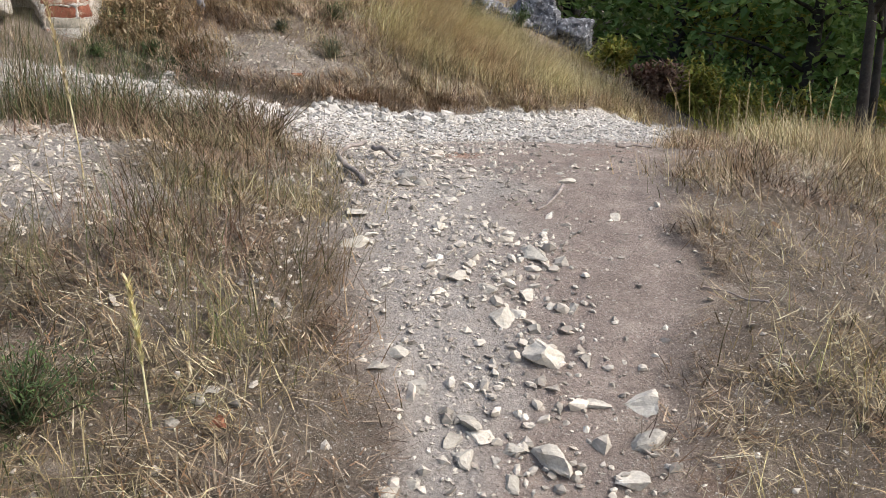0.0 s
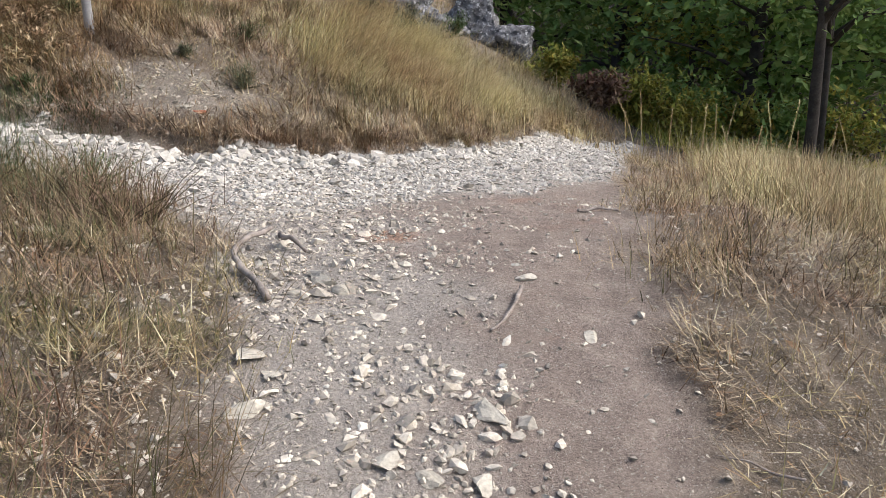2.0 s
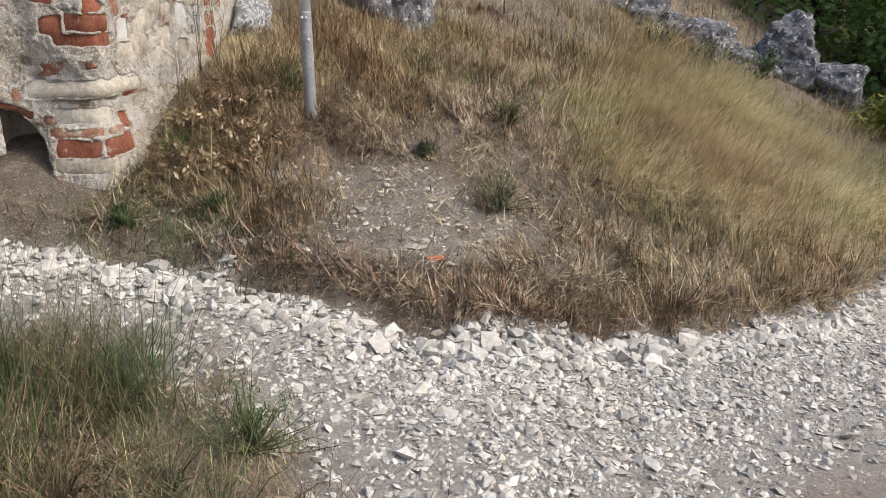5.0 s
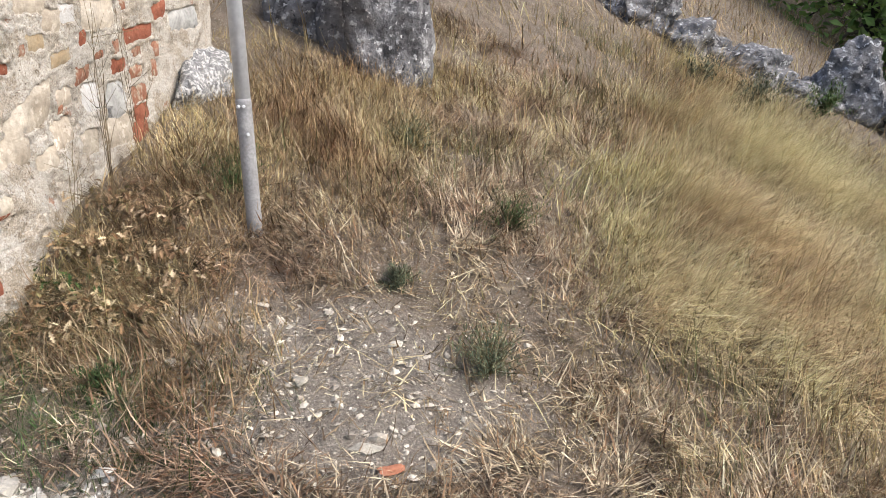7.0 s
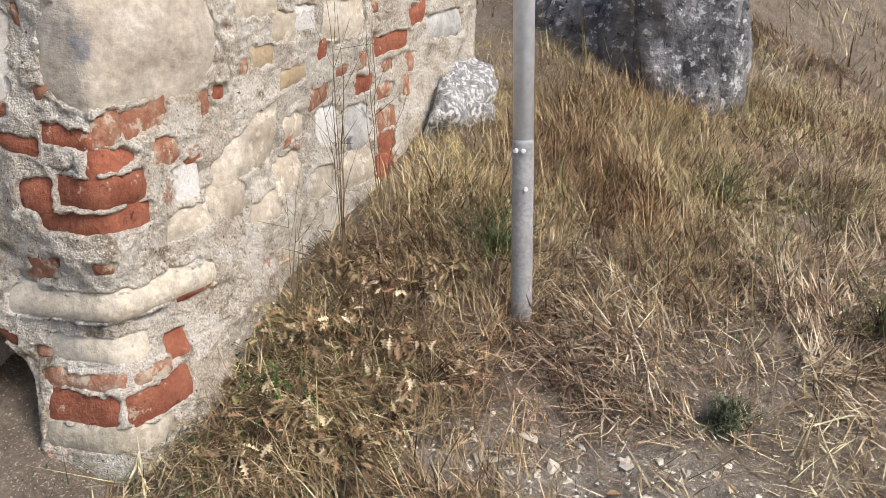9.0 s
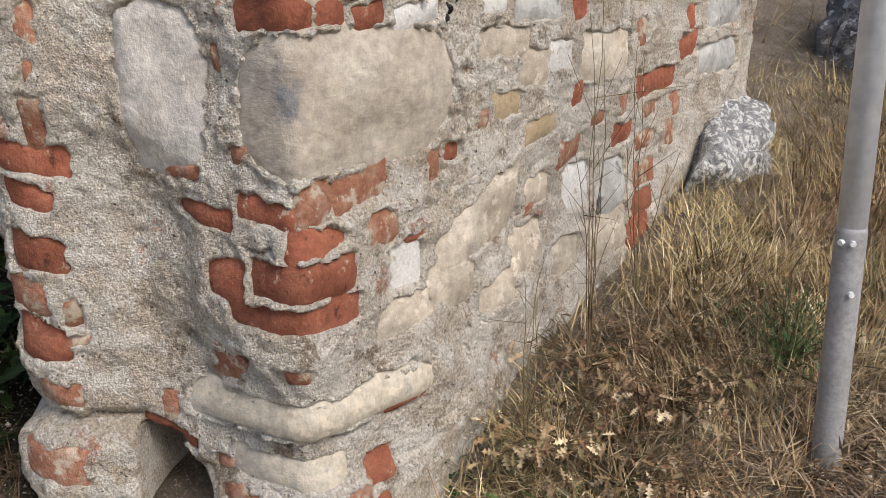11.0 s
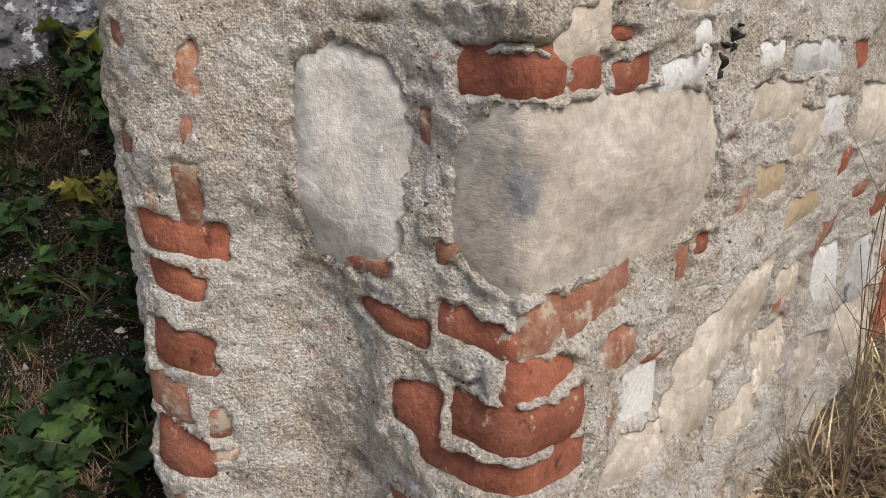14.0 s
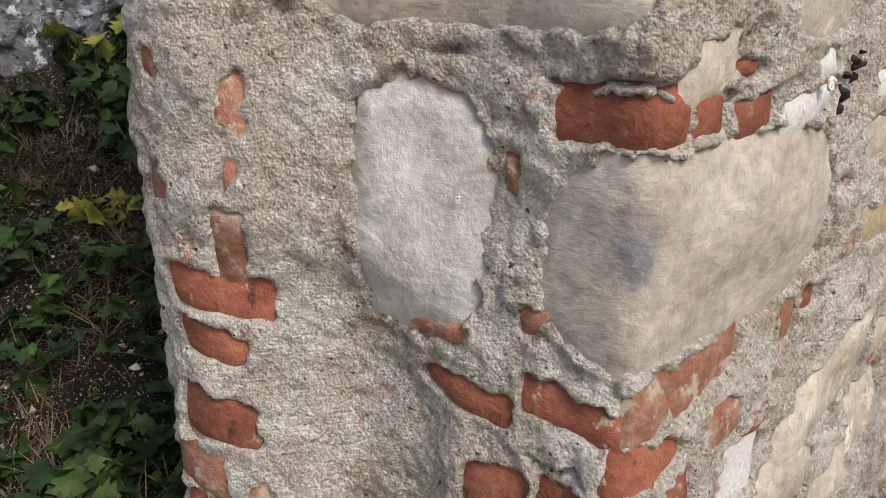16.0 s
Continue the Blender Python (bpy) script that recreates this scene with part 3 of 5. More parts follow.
# Hollows (place, radius, depth) and cracks (place, length, slope) in the mortar.
PITS = ((0.900, 2.37, 0.020, 0.03), (0.900, 2.31, 0.016, 0.03), (0.875, 2.41, 0.025, 0.02), (0.93, 1.76, 0.022, 0.03), (0.99, 1.68, 0.03, 0.03), (1.10, 1.755, 0.02, 0.02),
        (1.75, 2.28, 0.02, 0.025), (2.35, 2.20, 0.03, 0.02), (1.62, 2.0, 0.02, 0.02), (1.52, 2.36, 0.025, 0.03), (0.77, 2.52, 0.012, 0.02), (1.30, 2.45, 0.02, 0.03), (2.62, 2.20, 0.015, 0.03), (2.16, 2.07, 0.012, 0.02))
CRACKS = ((1.22, 2.450, 0.26, 0.0), (0.98, 2.475, 0.07, -0.1), (1.40, 2.435, 0.10, 0.1), (1.715, 2.26, 0.16, -2.2), (2.62, 2.20, 0.10, 3.0), (1.86, 2.02, 0.12, 0.2), (1.30, 1.676, 0.52, 0.0), (1.27, 1.594, 0.50, 0.0), (1.16, 1.985, 0.10, -0.05), (0.70, 1.575, 0.26, 0.03))


def face_shape(s, z):
    """How far the broad form of the face stands out from the plan."""
    out = 0.016 * fbm(s * 2.6, z * 2.6, 0, 2, 61)
    near = sstep(0.92, 1.05, s) * sstep(1.75, 1.5, s)
    out = out + near * (0.06 * sstep(1.60, 1.25, z) + 0.020 * sstep(1.72, 1.615, z) * sstep(1.585, 1.598, z) + 0.012 * sstep(1.475, 1.46, z))
    # the thick lump of mortar over the ledge
    out = out + 0.022 * np.exp(-(((s - 1.20) / 0.15) ** 2 + ((z - 1.765) / 0.05) ** 2))
    out = out + 0.017 * np.exp(-(((s - 1.14) / 0.09) ** 2 + ((z - 2.43) / 0.09) ** 2))
    pier = sstep(0.86, 0.80, s)
    out = out + pier * (0.05 * sstep(1.60, 1.52, z) - 0.025 * np.exp(-(((z - 1.575) / 0.02) ** 2)))
    out = out - 0.16 * pier * sstep(1.40, 1.375, z + 0.03 * fbm(s * 9, z * 3, 0, 2, 63))
    hole = sstep(0.800, 0.840, s) * sstep(0.0, 0.03, np.minimum(0.865 + (1.56 - z) * 0.95, 1.0) - s + 0.02 * fbm(s * 14, z * 14, 0, 2, 64)) * sstep(1.565, 1.545, z + 0.02 * vnoise(s * 20, z * 20, 0, 65))
    out = out - 0.24 * hole
    out = out - 0.03 * sstep(0.78, 0.86, s) * sstep(1.02, 0.92, s) * sstep(2.25, 2.0, z) * sstep(1.6, 1.75, z)
    return out


def lumps(s, z):
    """The uneven hand-laid surface that mortar and pieces share."""
    return 0.011 * fbm(s * 7, z * 7, 0, 3, 71)


def on_wall(s, z, out):
    """Places on the wall's face."""
    s, z, out = np.broadcast_arrays(s, z, out)
    x, y = (np.interp(s, _s, _xy[:, k]) for k in (0, 1))
    dx, dy = (np.interp(s, _s, _d[:, k]) for k in (0, 1))
    n = np.hypot(dx, dy)
    return np.stack([x + out * dy / n, y - out * dx / n, z + 0 * x], -1)


def cell(s, z, item, uneven, seed):
    """Distance to the ragged edge of a piece; below 0 inside."""
    cs, cz, w, h = item[:4]
    tip = math.tan(item[4]) if len(item) > 4 else 0.0
    r = min(w, h) * (item[5] if len(item) > 5 else 0.18)
    taper = item[6] if len(item) > 6 else 0.0
    a = np.abs(s - cs) - w / 2 + r
    b = np.abs(z - cz + tip * (s - cs)) - h / 2 * (1 + taper * np.clip((s - cs) / (w / 2), -1, 1)) + r
    d = np.hypot(np.maximum(a, 0), np.maximum(b, 0)) + np.minimum(np.maximum(a, b), 0) - r
    return d + uneven * (0.75 * fbm(s * 40, z * 40, seed * 3.7, 3, 80) + 0.55 * vnoise(s * 15, z * 15, seed * 3.7, 84))


def build_wall():
    sv = np.r_[np.arange(0, 0.5, 0.03), np.arange(0.5, 1.8, 0.0045), np.arange(1.8, 2.8, 0.008), np.arange(2.8, LONG + 0.001, 0.02)]
    zv = np.r_[np.arange(0.7, 1.25, 0.04), np.arange(1.25, 2.62, 0.0045), np.arange(2.62, 3.5, 0.04)]
    S, Z = np.meshgrid(sv, zv, indexing="ij")
    out = face_shape(S, Z) + lumps(S, Z)
    rough = 0.0045 * fbm(S * 19, Z * 19, 0, 3, 73) + 0.0042 * fbm(S * 55, Z * 55, 0, 3, 75)
    n, inside = 0, 0 * S
    for items, depth, uneven in ((PIER_BRICKS, 0.018, 0.011), (CORNER_BRICKS, 0.018, 0.010), (LOW_BRICKS, 0.014, 0.009), (FACE_BRICKS, 0.016, 0.011), (PIER_FADED, 0.010, 0.016), (CORNER_FADED, 0.010, 0.017),
                                 (FACE_FADED, 0.010, 0.014), (STONES, 0.014, 0.015), (LEDGES, 0.012, 0.010), (OCHRE_STONES, 0.012, 0.013), (WHITES, 0.012, 0.010), (PALE_STONES, 0.014, 0.016), (SLABS, 0.012, 0.024)):
        for item in items:
            n += 1
            d = cell(S, Z, item, uneven, n)
            out -= depth * sstep(0.006, -0.003, d)
            inside = np.maximum(inside, sstep(0.0035, -0.0035, d))
            out += 0.002 * sstep(0.03, 0.006, d) * sstep(-0.004, 0.004, d)
    out += rough * (1 - 0.85 * inside)
    for ps, pz, pr, deep in PITS:
        out -= deep * np.exp(-(((S - ps) / pr) ** 2 + ((Z - pz) / (pr * 0.8)) ** 2) * (1 + 0.5 * vnoise(S * 40, Z * 40, 0, 66)))
    for ps, pz, length, slope in CRACKS:
        line = Z - pz - slope * (S - ps) + 0.012 * fbm(S * 22, S * 3, pz * 5, 3, 67)
        out -= 0.020 * np.exp(-(line / 0.0045) ** 2) * sstep(length / 2, length / 2 - 0.03, np.abs(S - ps))
    P = on_wall(S, Z, out)
    # back, ends and top
    nu, nv = S.shape
    top_v = P[:, -1] + 0
    top_v[:, 0], top_v[:, 1] = -3.95, np.clip(P[:, -1, 1], 6.45, 8.95)
    foot_v = top_v * [1, 1, 0] + [0, 0, 0.7]
    first, last = P[0], P[-1]
    k = nu * nv
    v = np.concatenate([P.reshape(-1, 3), top_v, foot_v])
    i = np.arange(nu - 1)
    top = np.stack([i * nv + nv - 1, (i + 1) * nv + nv - 1, k + i + 1, k + i], -1)
    rear = np.stack([k + i, k + i + 1, k + nu + i + 1, k + nu + i], -1)
    ends = [np.array([[*range(nv), k, k + nu]]), np.array([[*range((nu - 1) * nv, nu * nv), k + nu - 1, k + 2 * nu - 1]])[:, ::-1]]
    return np_mesh("wall", v, [grid_faces(nu, nv), top, rear, *ends], True)


wall = tagged(link("wall", build_wall(), M_MORTAR), "ruined rubble wall of mortar, stone and exposed red brick", "wall", kind="structure")


def wall_piece(name, item, material, face, dome, deep, uneven, seed, res=0.03, label=""):
    """A brick, stone or chip that follows the face, rounded towards its edges, set into the wall."""
    cs, cz, w, h = item[:4]
    tip = math.tan(item[4]) if len(item) > 4 else 0.0
    grow = min(0.016, 0.35 * min(w, h))
    nu, nv = int(np.clip(w / res, 4, 22)), int(np.clip(h / res, 4, 16))
    u, v = np.meshgrid(np.linspace(-1, 1, nu + 1), np.linspace(-1, 1, nv + 1), indexing="ij")
    sq = np.maximum(np.abs(u), np.abs(v))
    rnd = np.hypot(u, v)
    k = np.where(rnd > 0, sq / np.maximum(rnd, 1e-6), 1)
    soft = 0.25 + 0.5 * (dome > 0.005)
    uu, vv = u * (1 + soft * (k - 1) * 0.8), v * (1 + soft * (k - 1) * 0.8)
    ang = np.arctan2(v, u)
    ray = 1 + uneven * fbm(np.cos(ang) * 1.5 + seed * 5.1, np.sin(ang) * 1.5, 0, 2, 90) * sq
    S, Z = cs + uu * ray * (w / 2 + grow), cz + vv * ray * (h / 2 + grow)
    Z = cz + (Z - cz) * (1 + (item[6] if len(item) > 6 else 0.0) * uu) - tip * (S - cs)
    out = face_shape(S, Z) + lumps(S, Z) + face + dome * (1 - sq**2.2) - 0.008 * sq**10 + 0.0035 * fbm(S * 17, Z * 19, seed, 2, 95)
    face_v = on_wall(S, Z, out).reshape(-1, 3)
    a = np.arange((nu + 1) * (nv + 1)).reshape(nu + 1, nv + 1)
    rim = np.r_[a[:-1, 0], a[-1, :-1], a[:0:-1, -1], a[0, :0:-1]]
    sides = np.concatenate([face_v[rim], on_wall(S, Z, out - deep).reshape(-1, 3)[rim]])
    m, k0 = len(rim), len(face_v)
    i = np.arange(m)
    skirt = np.stack([k0 + i, k0 + m + i, k0 + m + (i + 1) % m, k0 + (i + 1) % m], -1)
    me = np_mesh(name, np.concatenate([face_v, sides]), [grid_faces(nu + 1, nv + 1), skirt], True)
    return link(name, me, material, wall, label)


seed = 0
for items, name, material, face, dome, uneven, res, label in (
        (PIER_BRICKS, "brick", M_BRICK, -0.006, 0.003, 0.02, 0.012, ""), (CORNER_BRICKS, "brick", M_BRICK, -0.007, 0.003, 0.02, 0.015, ""), (LOW_BRICKS, "brick", M_BRICK, -0.002, 0.004, 0.02, 0.02, ""),
        (FACE_BRICKS, "brick", M_BRICK, -0.005, 0.003, 0.04, 0.03, ""), (PIER_FADED, "brick", M_FADED, -0.0015, 0.001, 0.08, 0.015, "brick half covered with mortar"),
        (CORNER_FADED, "brick", M_FADED, -0.0015, 0.001, 0.08, 0.015, "brick half covered with mortar"), (FACE_FADED, "brick", M_FADED, -0.002, 0.003, 0.08, 0.02, "brick half covered with mortar"),
        (STONES, "stone", M_BEIGE, -0.003, 0.005, 0.05, 0.02, "smooth beige limestone"), (LEDGES, "stone", M_BASE, -0.002, 0.004, 0.02, 0.02, "smooth weathered base stone"), (OCHRE_STONES, "stone", M_OCHRE, -0.004, 0.004, 0.08, 0.02, "ochre stone"),
        (WHITES, "chip", M_WHITE, -0.003, 0.003, 0.10, 0.02, "white chip"), (PALE_STONES, "stone", M_PALE_ROCK, -0.004, 0.007, 0.1, 0.02, "pale grey stone"),
        (SLABS, "plaster_patch", M_SLAB, -0.003, 0.012, 0.05, 0.012, "pale grey plaster")):
    for item in items:
        seed += 1
        wall_piece(name, item, M_STAINED if item is STONES[0] else material, face, dome, 0.03, uneven, seed, res, label)


for k, item in enumerate(((1.680, 2.393, 0.004, 0.018), (1.692, 2.414, 0.004, 0.014), (1.700, 2.436, 0.012, 0.006), (1.716, 2.452, 0.008, 0.012), (1.734, 2.466, 0.014, 0.003), (1.722, 2.434, 0.002, 0.010), (1.742, 2.450, 0.003, 0.008))):
    wall_piece("soot_crust", item, M_SOOT, 0.009, 0.003, 0.03, 1.0, 700 + k, 0.006, "black charred crust")


def snail(s, z, size, tilt):
    """A small coiled shell stuck to the wall."""
    t = np.linspace(0, 5.2 * np.pi, 60)
    r = size * np.exp(-0.13 * t)
    o = on_wall(np.array([s]), np.array([z]), face_shape(np.array([s]), np.array([z])) + 0.012)[0]
    a = on_wall(np.array([s + 0.01]), np.array([z]), 0)[0] - on_wall(np.array([s]), np.array([z]), 0)[0]
    a /= np.linalg.norm(a)
    up = np.array([0, 0, 1.0])
    nrm = np.cross(a, up)
    path = o + (r * np.cos(t + tilt))[:, None] * a + (r * np.sin(t + tilt))[:, None] * up + (0.35 * (size - r))[:, None] * nrm
    v, f = tube(path, np.maximum(r * 0.36, 0.0004), 7)
    return tagged(link("snail_shell", np_mesh("snail_shell", v, f, True), M_SHELL), "small coiled cream snail shell stuck to the wall", "snail shell")


snail(1.596, 2.433, 0.010, 0.4)
snail(1.004, 2.299, 0.005, 1.2)

# ---- stones ----
def ico(level=1):
    bm = bmesh.new()
    bmesh.ops.create_icosphere(bm, subdivisions=level, radius=1)
    v = np.array([x.co[:] for x in bm.verts])
    f = np.array([[q.index for q in p.verts] for p in bm.faces])
    bm.free()
    return v, f


ICO1, ICO3 = ico(1), ico(3)
# a low wedge-like stone of seven corners
OCTA = (np.array([(1, 0, 0), (0.3, 0.95, 0), (-0.8, 0.6, 0), (-0.8, -0.6, 0), (0.3, -0.95, 0), (0.1, 0.1, 0.9), (0, 0, -0.9)]),
        np.array([(0, 1, 5), (1, 2, 5), (2, 3, 5), (3, 4, 5), (4, 0, 5), (1, 0, 6), (2, 1, 6), (3, 2, 6), (4, 3, 6), (0, 4, 6)]))


def turns(r, n, tilt=0.5):
    """Random turn matrices: any way round, leaning up to tilt radians or so."""
    a, b, c = r.uniform(0, 2 * np.pi, n), r.normal(0, tilt, n), r.normal(0, tilt, n)
    z = np.zeros(n)
    o = np.ones(n)
    rz = np.stack([np.cos(a), -np.sin(a), z, np.sin(a), np.cos(a), z, z, z, o], -1).reshape(-1, 3, 3)
    rx = np.stack([o, z, z, z, np.cos(b), -np.sin(b), z, np.sin(b), np.cos(b)], -1).reshape(-1, 3, 3)
    ry = np.stack([np.cos(c), z, np.sin(c), z, o, z, -np.sin(c), z, np.cos(c)], -1).reshape(-1, 3, 3)
    return rz @ rx @ ry


def scatter_stones(name, xy, size, material, label, category, sink=0.25, flat=0.6, seed=1):
    r = np.random.default_rng(seed)
    n = len(xy)
    base, faces = OCTA if np.median(size) < 0.0225 else ICO1
    v = base[None] * (1 + 0.28 * r.normal(0, 1, (n, len(base), 1)).clip(-1.6, 1.6))
    v = v * (np.stack([r.uniform(0.8, 1.35, n), r.uniform(0.6, 1.0, n), r.uniform(0.35, 0.9, n) * flat / 0.6], -1)[:, None] * 0.5)
    v = np.einsum("nij,nkj->nki", turns(r, n, 0.35), v) * size[:, None, None]
    p = np.stack([xy[:, 0], xy[:, 1], height(xy[:, 0], xy[:, 1]) + size * (0.26 * flat / 0.6 - sink * 0.5)], -1)
    f = faces[None] + (np.arange(n) * len(base))[:, None, None]
    me = np_mesh(name, (v + p[:, None]).reshape(-1, 3), [f.reshape(-1, 3)])
    return tagged(link(name, me, material), label, category, kind="stuff")


def pick(r, n, box, weight):
    """n places in a box, kept with the chance that weight gives."""
    out = np.zeros((0, 2))
    while len(out) < n:
        p = np.stack([r.uniform(box[0], box[1], n * 2), r.uniform(box[2], box[3], n * 2)], -1)
        out = np.concatenate([out, p[r.random(len(p)) < weight(p[:, 0], p[:, 1])]])
    return out[:n]


r = np.random.default_rng(11)
p = pick(r, 22000, (-3.6, 3.2, 4.2, 11.5), lambda x, y: gravel_at(x, y, 0.06) * (0.25 + 0.75 * sstep(0.2, 0.9, (y - track_edges(x)[1]) / (track_edges(x)[0] - track_edges(x)[1] + 0.01))))
scatter_stones("gravel", p, r.lognormal(math.log(0.0205), 0.45, len(p)).clip(0.009, 0.065), M_GRAVEL, "crushed white limestone gravel on the track", "gravel", 0.3, 0.5, seed=12)
p = pick(r, 3600, (-3.6, 3.2, 4.2, 11.5), lambda x, y: gravel_at(x, y, 0.06) * np.exp(-(((y - track_edges(x)[0]) + 0.08) / 0.10) ** 2))
scatter_stones("gravel", p, r.lognormal(math.log(0.036), 0.4, len(p)).clip(0.018, 0.10), M_GRAVEL, "coarse white gravel heaped along the bank", "gravel", 0.25, 0.6, seed=13)


def pebble_weight(x, y):
    a = np.array(TRODDEN)
    lo, hi = np.interp(y, a[:, 0], a[:, 1]), np.interp(y, a[:, 0], a[:, 2])
    k = (x - lo) / (hi - lo)
    return np.clip(trodden_at(x, y) * (0.10 + 0.9 * sstep(0.70, 0.25, k + wobble(x, y, 2, 0.2, 33))) * sstep(9, 4, y) + 0.10 * (1 - trodden_at(x, y)) * (y < 5), 0, 1)


p = pick(r, 12000, (-1.0, 2.2, 1.0, 9.0), pebble_weight)
scatter_stones("pebbles", p, r.lognormal(math.log(0.011), 0.55, len(p)).clip(0.004, 0.045), M_PEBBLE, "small pale pebbles trodden into the dirt path", "pebbles", 0.35, seed=14)
p = pick(r, 420, (-0.3, 0.9, 1.4, 3.2), lambda x, y: np.exp(-((x - 0.25 + 0.1 * (y - 2.6)) / 0.24) ** 2))
scatter_stones("pebbles", p, r.lognormal(math.log(0.026), 0.4, len(p)).clip(0.012, 0.06), M_PEBBLE, "pale angular rubble on the path", "pebbles", 0.3, seed=24)
p = pick(r, 1500, (-1.7, -0.4, 2.2, 4.5), lambda x, y: (1 - trodden_at(x, y)) * sstep(-0.2, 0.5, fbm(x * 2.5, y * 2.5, 0, 2, 57)))
scatter_stones("pebbles", p, r.lognormal(math.log(0.012), 0.5, len(p)).clip(0.005, 0.04), M_PEBBLE, "pale stones between the tussocks", "pebbles", 0.15, seed=27)
p = pick(r, 260, (-0.6, 0.3, 3.3, 4.6), lambda x, y: np.exp(-((x + 0.15) / 0.25) ** 2))
scatter_stones("pebbles", p, r.lognormal(math.log(0.022), 0.45, len(p)).clip(0.01, 0.06), M_PEBBLE, "pale angular rubble by the root", "pebbles", 0.3, seed=25)
p = pick(r, 1500, (-2.4, 1.2, 6.1, 8.6), lambda x, y: (1 - gravel_at(x, y)) * sstep(0.05, 0.2, y - track_edges(x)[0]) * (0.25 + sstep(0.0, -1.2, x)))
scatter_stones("pebbles", p, r.lognormal(math.log(0.010), 0.5, len(p)).clip(0.005, 0.03), M_PEBBLE, "small pale stones strewn over the bank", "pebbles", 0.1, seed=26)
p = pick(r, 4600, (-3.0, 0.0, 2.4, 7.6), lambda x, y: np.clip(rubble_at(x, y) + 0.8 * bare_at(x, y), 0, 1))
scatter_stones("pebbles", p, r.lognormal(math.log(0.013), 0.55, len(p)).clip(0.005, 0.06), M_PEBBLE, "pale rubble scattered among dry grass", "pebbles", 0.3, seed=15)
p = pick(r, 260, (-4.6, -3.2, 5.4, 6.9), lambda x, y: 0.6 + 0 * x)
scatter_stones("pebbles", p, r.lognormal(math.log(0.016), 0.5, len(p)).clip(0.006, 0.06), M_PEBBLE, "pale stones on leafy earth darkened for shade", "pebbles", 0.3, seed=16)

# Single stones: x, y, width.
PATH_STONES = ((0.05, 2.76, 0.086), (-0.33, 2.90, 0.090), (0.31, 2.96, 0.102), (0.28, 2.73, 0.067), (0.14, 2.72, 0.057), (0.18, 2.57, 0.082), (0.25, 2.61, 0.074),
               (0.31, 2.41, 0.131), (-0.19, 2.22, 0.056), (-0.14, 2.31, 0.058), (-0.07, 2.19, 0.056), (0.03, 2.03, 0.061), (0.07, 2.09, 0.062), (0.10, 2.06, 0.062),
               (0.19, 2.03, 0.085), (0.30, 2.01, 0.116), (0.43, 2.23, 0.075), (0.57, 2.25, 0.102), (0.55, 2.12, 0.082), (-0.13, 1.83, 0.071), (0.49, 1.97, 0.086),
               (-0.07, 1.87, 0.051), (0.06, 1.96, 0.067), (0.18, 1.92, 0.060), (0.43, 2.68, 0.057), (0.29, 2.53, 0.054), (-0.33, 3.14, 0.089), (-0.16, 3.69, 0.099))
MORE_STONES = ((-0.26, 3.06, 0.050), (0.55, 3.78, 0.056), (0.25, 3.15, 0.045), (0.70, 3.38, 0.059), (-0.08, 3.62, 0.06), (-0.24, 3.58, 0.05), (0.02, 3.75, 0.05))
TRACK_STONES = ((-1.40, 5.98, 0.124), (-1.37, 5.77, 0.075), (-0.98, 6.11, 0.068), (-0.32, 6.31, 0.059), (-0.80, 6.06, 0.078), (-0.65, 6.06, 0.078), (-0.86, 5.83, 0.053),
                (-0.58, 5.43, 0.065), (-0.94, 5.64, 0.081), (-1.13, 5.52, 0.069))
BANK_STONES = ((-1.21, 6.50, 0.100), (-1.52, 6.72, 0.050), (-1.27, 7.01, 0.052), (-1.67, 6.98, 0.038), (-1.82, 6.62, 0.045), (-0.80, 7.31, 0.044), (-1.92, 6.79, 0.05), (-1.75, 6.5, 0.04))


def loose_stone(x, y, size, material, label, group, k, flat=0.55, sink=0.26, name="stone", shape=ICO3):
    r = np.random.default_rng(100 + k)
    v, f = shape
    n = v + 0
    for _ in range(11):
        d = r.normal(0, 1, 3)
        d /= np.linalg.norm(d)
        n = n - np.maximum(n @ d - r.uniform(0.30, 0.70), 0)[:, None] * d
    n = n * (1 + 0.13 * fbm(v[:, 0] * 2.4 + k * 7, v[:, 1] * 2.4, v[:, 2] * 2.4, 4, 5))[:, None]
    n = n * [0.85, r.uniform(0.52, 0.75), 0.75 * flat]
    n = n @ turns(r, 1, 0.09)[0].T * size
    ob = link(name, np_mesh(name, n, [f]), material)
    ob.matrix_basis = pose(x, y, float(height(x, y)) + size * (0.25 * flat / 0.55 - sink))
    return tagged(ob, label, "stone", group)


for k, (x, y, w) in enumerate(PATH_STONES + MORE_STONES):
    loose_stone(x, y, w, M_STONE, "large angular pale limestone" if w > 0.08 else "pale angular limestone on the dirt path", "loose stones on the path", k)
for k, (x, y, w) in enumerate(TRACK_STONES):
    loose_stone(x, y, w, M_STONE, "white limestone lump on the gravel track", "large stones in the gravel", 60 + k)
for k, (x, y, w) in enumerate(BANK_STONES):
    loose_stone(x, y, w, M_STONE, "pale stone on the bare bank", "stones on the bank", 80 + k)
loose_stone(-0.56, 1.93, 0.06, M_REDSTONE, "red brick fragment in dry grass", "brick fragments", 95, name="brick_fragment")
loose_stone(-1.09, 6.45, 0.06, M_REDSTONE, "red brick fragment on the bank", "brick fragments", 96, name="brick_fragment")
